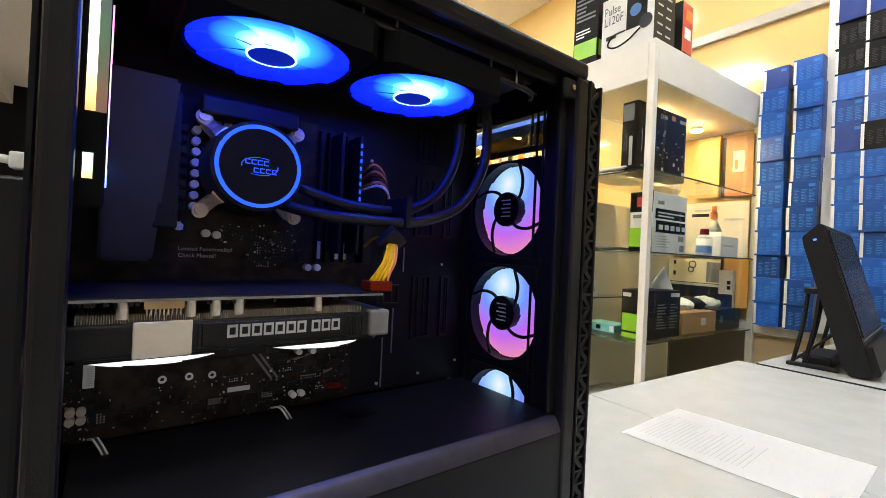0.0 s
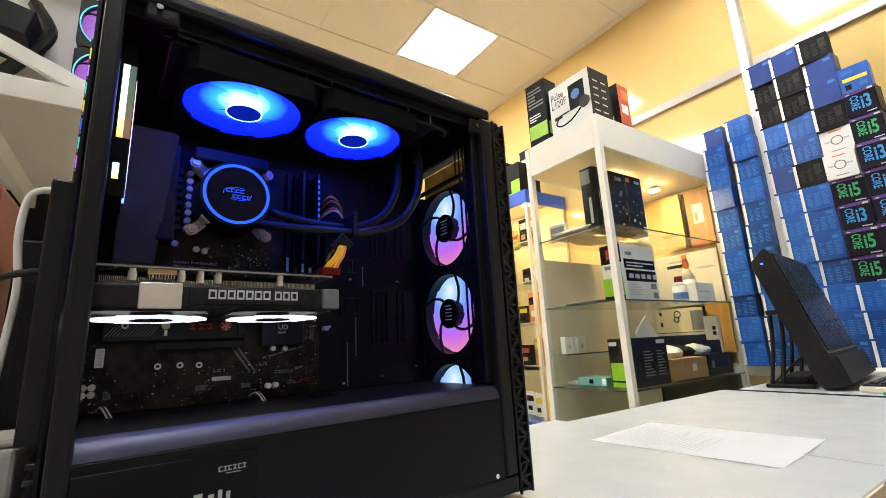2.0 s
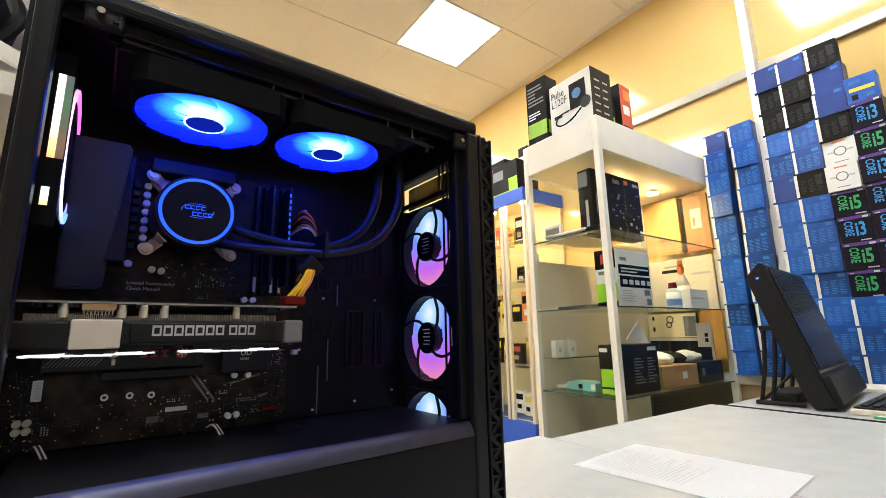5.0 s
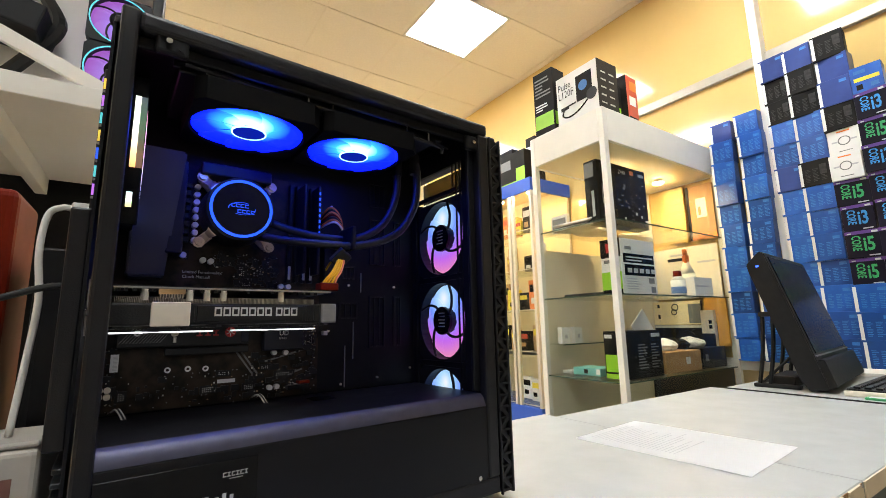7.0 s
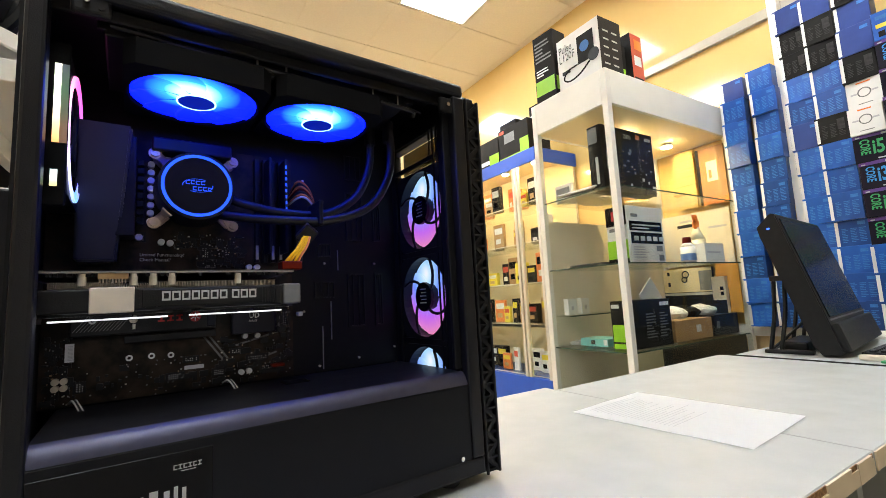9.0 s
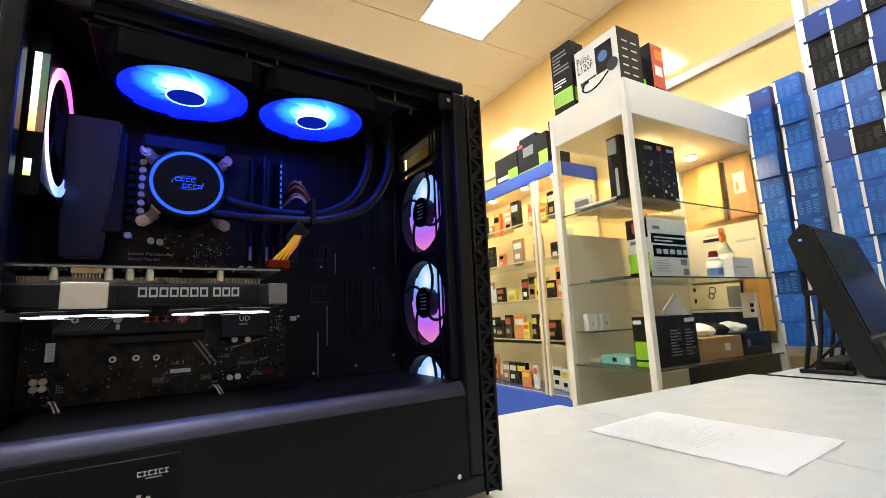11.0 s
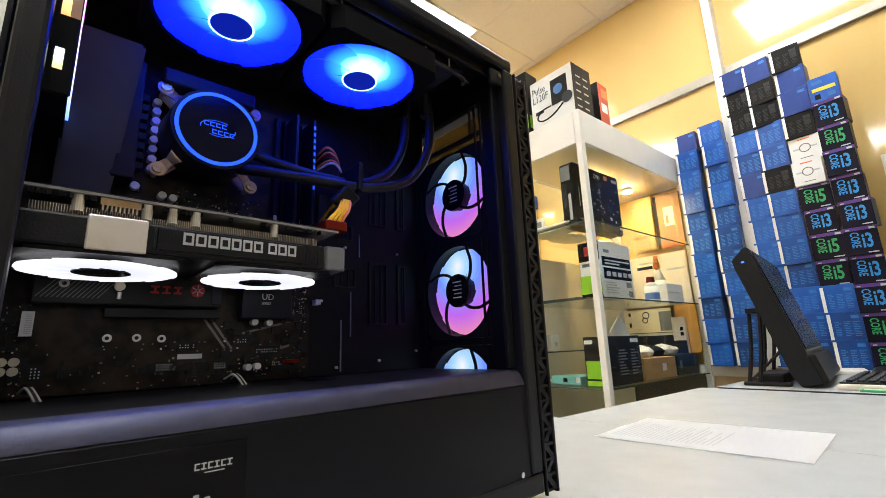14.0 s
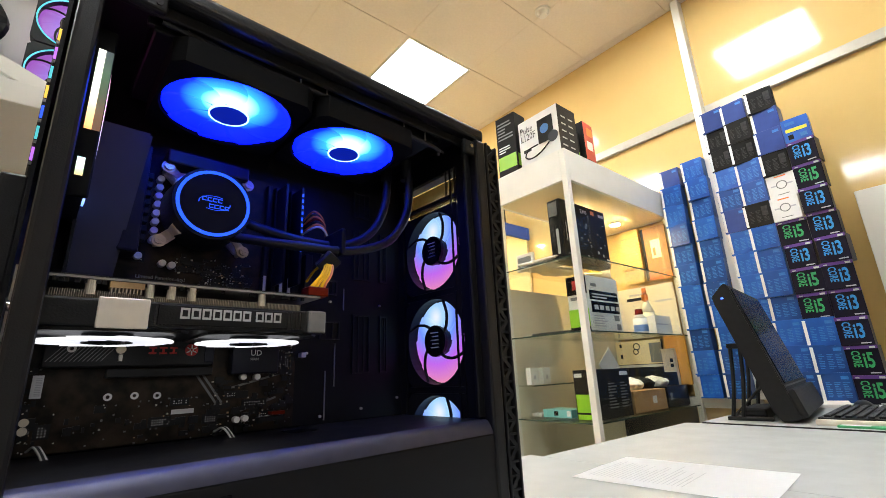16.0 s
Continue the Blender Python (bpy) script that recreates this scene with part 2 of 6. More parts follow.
# weak glow of its own in place of the bar's light in frosted plastic
M["bar_halo"] = glow_mat("bar_halo", [(0.0, (0.3, 0.3, 0.6)), (0.35, (0.1, 0.7, 0.2)), (0.6, (0.3, 0.5, 0.1)), (0.8, (1, 0.4, 0.05)), (1.0, (0.8, 0.2, 0.02))], 0.16, (-0.05, -0.066, 0.005), 0.076, (0.2, 0.2, 0.2))
M["short_bar"] = glow_mat("short_bar", [(0.0, (0.6, 0.95, 1)), (0.35, (1, 1, 0.95)), (0.65, (0.6, 1, 0.5)), (1.0, (1, 0.5, 0.2))], 1.6, (0.0475, -0.066, 0.005), 0.016)
M["hub_glow"] = mat("hub_glow", (0.3, 0.4, 0.6), 0.4, emit=(0.35, 0.7, 1.0), power=3.0)
M["hub_blue"] = mat("hub_blue", (0.01, 0.02, 0.1), 0.35, emit=(0.004, 0.03, 1.0), power=0.35)
M["grey_wall"] = mat("grey_wall", (0.42, 0.41, 0.4), 0.8, base2=(0.38, 0.37, 0.36), scale=3, bump=0.1)
M["ring_blue"] = mat("ring_blue", (0.05, 0.1, 0.6), 0.4, emit=(0.015, 0.09, 1.0), power=1.6)
M["logo_blue"] = mat("logo_blue", (0.05, 0.1, 0.6), 0.4, emit=(0.02, 0.12, 1.0), power=1.0)
M["fan_blue"] = glow_mat("fan_blue", [(0.0, (0.14, 0.32, 1)), (0.17, (0.07, 0.24, 1)), (0.29, (0.004, 0.045, 1)), (0.46, (0.0003, 0.0022, 0.5)), (1.0, (0.0002, 0.0004, 0.14))],
                         15.0, (0.004, -0.019, 0), 0.1)
M["fan_rgb"] = glow_mat("fan_rgb", [(0.0, (0.95, 0.97, 1)), (0.16, (0.42, 0.7, 1)), (0.4, (0.16, 0.3, 1)), (0.66, (0.55, 0.14, 0.85)), (1.0, (0.9, 0.3, 0.35))],
                        1.0, (0.012, -0.035, 0), 0.1)
M["fan_white"] = glow_mat("fan_white", [(0.0, (0.7, 0.72, 0.85)), (0.6, (0.9, 0.92, 1)), (1.0, (1, 1, 1))], 1.05, (0, 0, 0), 0.05)
M["rainbow"] = glow_mat("rainbow", [(0.0, (1, 0.12, 0.5)), (0.2, (1, 0.5, 0.75)), (0.38, (0.6, 0.6, 1)), (0.55, (0.12, 0.35, 1)), (0.75, (0.5, 0.12, 1)), (1.0, (1, 0.12, 0.5))], 2.0, swirl=True)
M["light_bar"] = glow_mat("light_bar", [(0.0, (1, 0.95, 0.9)), (0.3, (0.8, 1, 0.7)), (0.5, (1, 1, 0.9)), (0.75, (1, 0.75, 0.4)), (1.0, (1, 0.4, 0.1))], 1.8, (-0.05, -0.066, 0.005), 0.076)
M["fan_cyan"] = glow_mat("fan_cyan", [(0.0, (0.85, 0.9, 1)), (0.3, (0.45, 0.55, 1)), (0.6, (0.42, 0.22, 0.85)), (1.0, (0.4, 0.12, 0.6))], 0.9, (0.02, -0.01, 0), 0.07)
M["ring_cyan"] = mat("ring_cyan", (0.1, 0.5, 0.6), 0.4, emit=(0.12, 0.75, 0.85), power=0.7)


# ---- mesh helpers ----
def part(name, bm, material, parent=None, label="", smooth=False):
    me = bpy.data.meshes.new(name)
    bmesh.ops.recalc_face_normals(bm, faces=bm.faces)
    bm.to_mesh(me)
    bm.free()
    for m in material if isinstance(material, (list, tuple)) else [material]:
        me.materials.append(M[m])
    if smooth:
        for p in me.polygons:
            p.use_smooth = True
    ob = new(name, me)
    if parent:
        ob.parent = parent
    if label:
        ob["label"] = label
    return ob


def thing(name, at=(0, 0, 0), rz=0.0, label="", category="", group="", kind=""):
    ob = new(name)
    ob.empty_display_size = 0.05
    ob.matrix_world = pose(*at, 0, 0, rz)
    return tagged(ob, label, category, group, kind)


def box(bm, lo, hi, bevel=0.0, seg=2, m=None):
    x0, y0, z0 = lo
    x1, y1, z1 = hi
    r = bmesh.ops.create_cube(bm, size=1.0)
    vs = r["verts"]
    for v in vs:
        v.co = Vector(((x0 + x1) / 2 + v.co.x * (x1 - x0), (y0 + y1) / 2 + v.co.y * (y1 - y0), (z0 + z1) / 2 + v.co.z * (z1 - z0)))
    if m is not None:
        bmesh.ops.transform(bm, matrix=m, verts=vs)
    if bevel:
        es = list({e for v in vs for e in v.link_edges})
        bmesh.ops.bevel(bm, geom=es, offset=bevel, segments=seg, affect="EDGES", profile=0.5)
    return bm


def one_box(lo, hi, bevel=0.0, seg=2, m=None):
    return box(bmesh.new(), lo, hi, bevel, seg, m)


def cyl(bm, p0, p1, r, n=16, r2=None):
    p0, p1 = Vector(p0), Vector(p1)
    d = p1 - p0
    q = d.to_track_quat("Z", "Y").to_matrix().to_4x4()
    bmesh.ops.create_cone(bm, cap_ends=True, segments=n, radius1=r, radius2=r if r2 is None else r2, depth=d.length,
                          matrix=Matrix.Translation((p0 + p1) / 2) @ q)
    return bm


def ring(bm, r0, r1, z0, z1, n=40, m=None, a0=0.0, a1=2 * math.pi):
    """A flat ring or arc about z with a square section."""
    full = abs(a1 - a0 - 2 * math.pi) < 1e-6
    k = n if full else n + 1
    rows = []
    for i in range(k):
        a = a0 + (a1 - a0) * i / n
        c, s = math.cos(a), math.sin(a)
        rows.append([bm.verts.new((m or Matrix()) @ Vector((r * c, r * s, z))) for r, z in ((r0, z0), (r1, z0), (r1, z1), (r0, z1))])
    for i in range(n):
        a, b = rows[i], rows[(i + 1) % k]
        for j in range(4):
            bm.faces.new((a[j], a[(j + 1) % 4], b[(j + 1) % 4], b[j]))
    if not full:
        bm.faces.new(rows[0]), bm.faces.new(rows[-1][::-1])
    return bm


def sweep(bm, pts, r, n=8, fine=6):
    """A round cable through the points."""
    P = [Vector(p) for p in pts]
    P = [P[0] * 2 - P[1]] + P + [P[-1] * 2 - P[-2]]
    line = []
    for i in range(1, len(P) - 2):
        for k in range(fine):
            t = k / fine
            a, b, c, d = P[i - 1:i + 3]
            line.append(0.5 * (2 * b + (c - a) * t + (2 * a - 5 * b + 4 * c - d) * t * t + (3 * b - a - 3 * c + d) * t ** 3))
    line.append(P[-2])
    prev = None
    up = Vector((0.31, 0.52, 0.8)).normalized()
    for i, p in enumerate(line):
        d = (line[min(i + 1, len(line) - 1)] - line[max(i - 1, 0)]).normalized()
        s = d.cross(up).normalized()
        up = s.cross(d).normalized()
        row = [bm.verts.new(p + r * (math.cos(a) * s + math.sin(a) * up)) for a in [2 * math.pi * j / n for j in range(n)]]
        if prev:
            for j in range(n):
                bm.faces.new((prev[j], prev[(j + 1) % n], row[(j + 1) % n], row[j]))
        else:
            bm.faces.new(row[::-1])
        prev = row
    bm.faces.new(prev)
    return bm


def square_frame(bm, half, r, z0, z1, n=40, m=None):
    """A square plate with a round hole, like a fan's frame."""
    rows = []
    for i in range(n):
        a = 2 * math.pi * (i + 0.5) / n
        c, s = math.cos(a), math.sin(a)
        k = half / max(abs(c), abs(s))
        rows.append([bm.verts.new((m or Matrix()) @ Vector(v)) for v in ((r * c, r * s, z0), (k * c, k * s, z0), (k * c, k * s, z1), (r * c, r * s, z1))])
    for i in range(n):
        a, b = rows[i], rows[(i + 1) % n]
        for j in range(4):
            bm.faces.new((a[j], a[(j + 1) % 4], b[(j + 1) % 4], b[j]))
    return bm


def blade(r0, r1, sweep_deg, pitch, n=7, width=50.0):
    """One curved fan blade, built about z."""
    bm = bmesh.new()
    prev = None
    for i in range(n):
        f = i / (n - 1)
        r = r0 + (r1 - r0) * f
        mid = radians(sweep_deg) * f * f
        half = radians(width) / 2 * (0.75 + 0.25 * f)
        row = []
        for side in (-1, -0.67, -0.33, 0, 0.33, 0.67, 1):
            a = mid + side * half
            z = -side * pitch * (0.6 + 0.4 * f)
            row += [bm.verts.new((r * math.cos(a), r * math.sin(a), z)), bm.verts.new((r * math.cos(a), r * math.sin(a), z + 0.0009))]
        if prev:
            for j in range(0, 12, 2):
                bm.faces.new((prev[j], prev[j + 2], row[j + 2], row[j]))
                bm.faces.new((prev[j + 1], row[j + 1], row[j + 3], prev[j + 3]))
            bm.faces.new((prev[0], row[0], row[1], prev[1]))
            bm.faces.new((prev[12], prev[13], row[13], row[12]))
        else:
            for j in range(0, 12, 2):
                bm.faces.new((row[j], row[j + 1], row[j + 3], row[j + 2]))
        prev = row
    for j in range(0, 12, 2):
        bm.faces.new((prev[j], prev[j + 2], prev[j + 3], prev[j + 1]))
    return bm


def words(text, size, material, parent, m, name="printed_text", depth=0.0002, bold=0.0):
    cu = bpy.data.curves.new(name, "FONT")
    cu.body, cu.size, cu.extrude, cu.resolution_u, cu.offset = text, size, depth, 2, bold * size
    tmp = bpy.data.objects.new(name, cu)
    scene.collection.objects.link(tmp)
    me = bpy.data.meshes.new_from_object(tmp.evaluated_get(bpy.context.evaluated_depsgraph_get()))
    bpy.data.objects.remove(tmp)
    me.materials.clear()
    me.materials.append(M[material])
    ob = new(name, me)
    ob.parent = parent
    ob.matrix_local = m
    return ob


# turns text drawn in x and y so that it stands on a face that looks along -y, or along -x
FACE_Y = Matrix(((1, 0, 0, 0), (0, 0, -1, 0), (0, 1, 0, 0), (0, 0, 0, 1)))
FACE_X = Matrix(((0, 0, -1, 0), (-1, 0, 0, 0), (0, 1, 0, 0), (0, 0, 0, 1)))

# ---- room ----
X0, X1, Y0, Y1, TOP = -2.6, 3.08, -2.6, 4.6, 3.25
tagged(part("floor", one_box((X0, Y0, -0.1), (X1, Y1, 0)), "floor_tile"), "worn beige vinyl shop floor", "floor", kind="structure")
bm = one_box((X1, Y0, 0), (X1 + 0.15, Y1, TOP + 0.1))
tagged(part("wall_east", bm, "plaster"), "beige painted partition wall behind glossy yellow panels", "wall", kind="structure")
tagged(part("wall_west", one_box((X0 - 0.15, Y0, 0), (X0, Y1, TOP + 0.1)), "plaster"), "plain beige painted wall", "wall", kind="structure")
tagged(part("wall_north", one_box((X0 - 0.15, Y1, 0), (X1 + 0.15, Y1 + 0.15, TOP + 0.1)), "plaster"), "plain beige painted wall", "wall", kind="structure")
tagged(part("wall_south", one_box((X0 - 0.15, Y0 - 0.15, 0), (X1 + 0.15, Y0, TOP + 0.1)), "grey_wall"), "plain grey painted wall", "wall", kind="structure")

# suspended ceiling: tiles in a metal grid, lamps in some of the bays
GX, GY, T = 1.79, 2.24, 0.6
LAMPS = [(0, 0), (-3, 0), (-6, 0), (0, -3), (-3, -5), (-6, -3), (0, 3), (-3, 3)]
bm = bmesh.new()
box(bm, (X0, Y0, TOP + 0.02), (X1, Y1, TOP + 0.1))
for i in range(-8, 3):
    for j in range(-9, 4):
        x, y = GX + i * T, GY + j * T
        lo, hi = (max(x + 0.006, X0), max(y + 0.006, Y0)), (min(x + T - 0.006, X1), min(y + T - 0.006, Y1))
        if hi[0] - lo[0] > 0.02 and hi[1] - lo[1] > 0.02 and (i, j) not in LAMPS:
            dz = random.uniform(0, 0.002)
            box(bm, (lo[0], lo[1], TOP - dz), (hi[0], hi[1], TOP + 0.025))
ceiling = tagged(part("ceiling", bm, "ceiling_tile"), "suspended ceiling of cream mineral fibre tiles", "ceiling", kind="structure")
bm = bmesh.new()
for i in range(-7, 3):
    box(bm, (GX + i * T - 0.007, Y0, TOP + 0.001), (GX + i * T + 0.007, Y1, TOP + 0.019))
for j in range(-8, 4):
    box(bm, (X0, GY + j * T - 0.007, TOP + 0.003), (X1, GY + j * T + 0.007, TOP + 0.017))
tagged(part("trim", bm, "grid_metal"), "cream metal grid that carries the ceiling tiles", "ceiling grid", kind="structure")
for i, j in LAMPS:
    x, y = GX + i * T, GY + j * T
    lamp = thing("ceiling_light", (x, y, TOP), 0, "square white ceiling light panel, switched on", "ceiling light", "ceiling lights")
    bm = bmesh.new()
    for lo, hi in (((0.008, 0.008), (0.592, 0.025)), ((0.008, 0.575), (0.592, 0.592)), ((0.008, 0.025), (0.025, 0.575)), ((0.575, 0.025), (0.592, 0.575))):
        box(bm, (*lo, -0.004), (*hi, 0.018))
    part("frame", bm, "white_metal", lamp)
    part("diffuser", one_box((0.025, 0.025, 0.0), (0.575, 0.575, 0.008)), "lamp", lamp, "glowing white diffuser")
sd = thing("smoke_detector", (2.37, 1.54, TOP), 0, "small round white smoke detector on the ceiling", "smoke detector")
bm = bmesh.new()
cyl(bm, (0, 0, -0.012), (0, 0, 0.004), 0.05, 28)
part("base", bm, "white_metal", sd)
bm = bmesh.new()
cyl(bm, (0, 0, -0.042), (0, 0, -0.012), 0.026, 24, 0.04)
part("sensor_head", bm, "white_metal", sd)

# partition: glossy yellow panels in an aluminium frame
WX = 3.05
RAIL = 2.44
POSTS = [-1.4, -0.2, 0.975, 4.55]
panels = thing("partition_panels", (0, 0, 0), 0, "glossy yellow panels held in the aluminium partition frame", "wall panel", kind="structure")
for a, b in zip(POSTS, POSTS[1:]):
    for z0, z1 in ((RAIL + 0.025, TOP - 0.004), (0.79, RAIL - 0.025)):
        part("panel", one_box((WX, a + 0.02, z0), (X1 - 0.001, b - 0.02, z1)), "yellow_panel", panels)
rails = thing("partition_frame", (0, 0, 0), 0, "pale aluminium posts and rails of the partition", "wall frame", kind="structure")
for y in POSTS:
    part("post", one_box((WX - (0.07 if y == 0.975 else 0.035), y - 0.022, 0.8), (X1 - 0.002, y + 0.022, TOP - 0.004), 0.004), "white_metal", rails)
for a, b in zip(POSTS, POSTS[1:]):
    part("rail", one_box((WX - 0.025, a + 0.022, RAIL - 0.028), (X1 - 0.002, b - 0.022, RAIL + 0.028), 0.004), "rail_metal", rails)
    part("rail", one_box((WX - 0.03, a + 0.022, 0.75), (X1 - 0.002, b - 0.022, 0.81), 0.004), "white_metal", rails)
tagged(part("board", one_box((2.99, -0.8, 0.8), (3.012, 0.43, 1.72), 0.003), "white_board"), "plain white board leaning against the partition", "board")

# ---- desks ----
def desk(at, rz, sx, sy, thick, label, chips=False):
    d = thing("desk", at, rz, label, "desk", "desks")
    part("tabletop", one_box((0, 0, -thick), (sx, sy, 0), 0.0015, 1), "desk", d)
    part("side_panel", one_box((0.02, 0.03, -at[2]), (0.04, sy - 0.03, -thick)), "desk", d)
    part("side_panel", one_box((sx - 0.04, 0.03, -at[2]), (sx - 0.02, sy - 0.03, -thick)), "desk", d)
    part("back_panel", one_box((0.04, sy - 0.05, -at[2] + 0.2), (sx - 0.04, sy - 0.03, -thick)), "desk", d)
    return d


Z = 0.80
d1 = desk((-0.75, 0.335, Z), 0, 1.908, 0.6, 0.025, "grey laminate shop desk with a chipped front edge")
# worn front edge: edging with torn stretches of bare chipboard
rnd = random.Random(5)
x = 0.0
bm_e, bm_c = bmesh.new(), bmesh.new()
while x < 1.9:
    w = rnd.uniform(0.012, 0.05)
    torn = x > 1.6 and rnd.random() < 0.6
    drop = rnd.uniform(0.006, 0.014) if torn else 0.0012
    box(bm_e, (x, -0.0022 - rnd.uniform(0, 0.0012), -0.026), (min(x + w, 1.9), -0.0002, -drop))
    if torn:
        box(bm_c, (x, -0.0012, -drop - 0.001), (min(x + w, 1.9), -0.0001, -0.0012))
    x += w
part("edge_band", bm_e, "desk_edge", d1, "torn cream edging strip")
tagged(part("bare_chipboard", bm_c, "chipboard", d1, "bare brown chipboard core"), kind="stuff")
d2 = desk((1.161, 0.335, Z - 0.0005), 0, 0.755, 0.565, 0.025, "grey laminate shop desk, empty but for a sheet of paper")
part("edge_band", one_box((0, -0.002, -0.025), (0.75, -0.0002, -0.001)), "desk_edge", d2, "cream edging strip")
d3 = thing("counter", (1.921, -0.9, Z + 0.004), 0, "grey laminate counter along the partition", "counter")
part("tabletop", one_box((0, 0, -0.025), (1.1, 1.75, 0), 0.0015, 1), "desk", d3)
part("edge_band", one_box((-0.0022, 0.002, -0.024), (-0.0002, 1.748, -0.001)), "gpu_shroud", d3, "dark edging strip")
part("edge_band", one_box((0.002, 1.7502, -0.024), (1.09, 1.7522, -0.001)), "gpu_shroud", d3, "dark edging strip")
part("side_panel", one_box((0.03, 1.70, -Z), (1.08, 1.72, -0.025)), "desk", d3)
part("side_panel", one_box((0.03, 0.02, -Z), (1.08, 0.04, -0.025)), "desk", d3)

# sheet of paper
sheet = thing("paper_sheet", (1.150, 0.587, Z + 0.001), 4.5, "white printed sheet of paper lying on the desk", "paper")
bm = bmesh.new()
n = 14
vs = [[bm.verts.new(((i / n - 0.5) * 0.226, (j / n - 0.5) * 0.3, 0.0006 + 0.0012 * (noise.noise((i * 0.23, j * 0.2, 3.0)) + 0.5) + 0.003 * max(0, i / n - 0.75) * (1 - j / n))) for j in range(n + 1)] for i in range(n + 1)]
for i in range(n):
    for j in range(n):
        bm.faces.new((vs[i][j], vs[i + 1][j], vs[i + 1][j + 1], vs[i][j + 1]))
bmesh.ops.solidify(bm, geom=bm.faces[:], thickness=0.0002)
part("sheet", bm, "paper", sheet)
bm = bmesh.new()
for k in range(22):
    y0 = 0.13 - k * 0.0075
    w = rnd.uniform(0.05, 0.16)
    box(bm, (-0.085, y0, 0.0022), (-0.085 + w, y0 + 0.0014, 0.0024))
tagged(part("print_block", bm, "faint_ink", sheet, "rows of faint grey print"), kind="stuff")

# ---- computer tower ----
case = thing("computer_case", (0.26, 0.553, Z), 3.2, "black open-sided tower computer with blue and rainbow lit fans", "computer")
L, W, B, H, F = 0.447, 0.225, 0.012, 0.52, 0.02
P = lambda name, bm, m, parent=case, label="", smooth=False: part(name, bm, m, parent, label, smooth)
P("rear_pillar", one_box((0.006, 0, B), (0.0205, F, H), 0.003), "black_steel")
P("front_pillar", one_box((0.428, 0.0005, B + 0.02), (L, F, H - 0.019), 0.003), "black_steel")
P("top_rail", one_box((0.019, 0.0005, H - 0.019), (L, F, H - 0.0005), 0.005, 3), "black_steel")
P("bottom_rail", one_box((0.019, 0.0005, B), (L, F, B + 0.02), 0.003), "black_steel")
P("top_panel", one_box((0.001, F, H - 0.009), (L, W, H - 0.001), 0.002), "black_steel")
P("rear_panel", one_box((0.0005, F, B), (0.003, W, H - 0.009)), "black_inner")
P("back_side_panel", one_box((0.003, W - 0.002, B), (L, W, H - 0.009)), "black_steel")
P("bottom_panel", one_box((0.019, F, B), (L, W - 0.002, B + 0.003)), "black_steel")
P("inner_lip", one_box((0.019, 0.013, H - 0.031), (0.428, 0.018, H - 0.019), 0.002), "black_inner")
P("inner_lip", one_box((0.417, 0.013, 0.139), (0.428, 0.019, H - 0.031), 0.002), "black_inner")
for u, v in ((0.03, 0.03), (0.41, 0.03), (0.03, 0.19), (0.41, 0.19)):
    bm = bmesh.new()
    cyl(bm, (u, v, 0), (u, v, B), 0.013, 20)
    P("foot", bm, "rubber")
# screws at the corners of the opening, on small rounded lugs
for u, z in ((0.048, 0.497), (0.4245, 0.487), (0.416, 0.036), (0.034, 0.036)):
    lug = P("screw_lug", one_box((u - 0.015, 0.004, z - 0.011), (u + 0.013, 0.012, z + 0.011), 0.0035, 3), "black_plastic")
    bm = bmesh.new()
    cyl(bm, (u - 0.004, 0.0045, z), (u - 0.004, 0.0005, z), 0.0028, 14)
    part("screw", bm, "chrome", lug, "bright steel screw")
    bm = bmesh.new()
    cyl(bm, (u + 0.006, 0.0045, z - 0.004), (u + 0.006, 0.003, z - 0.004), 0.0022, 12)
    part("screw", bm, "black_plastic", lug)
# power supply shroud with its rounded upper edge
bm = bmesh.new()
lip = [(0.003, 0.032), (0.003, 0.12), (0.0058, 0.1245), (0.0085, 0.129), (0.0115, 0.132), (0.0135, 0.1342), (0.0155, 0.1365), (0.172, 0.1365), (0.172, 0.032)]
ends = [[bm.verts.new((u, v, z)) for v, z in lip] for u in (0.0195, 0.4275)]
bm.faces.new(ends[0]), bm.faces.new(ends[1])
for a in range(len(lip)):
    b = (a + 1) % len(lip)
    bm.faces.new((ends[0][a], ends[0][b], ends[1][b], ends[1][a]))
shroud = P("shroud", bm, "shroud_paint", label="satin black power supply shroud")
# thin strip over the rounded edge, added to carry the painted highlight
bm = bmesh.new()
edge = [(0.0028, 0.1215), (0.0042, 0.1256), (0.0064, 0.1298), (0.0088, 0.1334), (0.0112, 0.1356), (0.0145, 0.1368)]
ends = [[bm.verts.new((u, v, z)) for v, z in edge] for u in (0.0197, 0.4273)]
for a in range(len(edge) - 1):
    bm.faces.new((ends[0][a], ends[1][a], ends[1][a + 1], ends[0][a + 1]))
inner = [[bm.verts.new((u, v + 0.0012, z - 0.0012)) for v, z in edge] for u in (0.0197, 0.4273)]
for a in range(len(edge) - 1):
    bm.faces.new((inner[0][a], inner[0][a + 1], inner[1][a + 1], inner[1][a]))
part("lip_sheen_strip", bm, "satin_lip", shroud, "rounded edge of the shroud, made paler as a painted highlight", True)
plate = P("badge_plate", one_box((0.0205, 0.0018, 0.034), (0.142, 0.0029, 0.113), 0.0004, 1), "gloss_black", label="glossy black badge plate")
bm = bmesh.new()
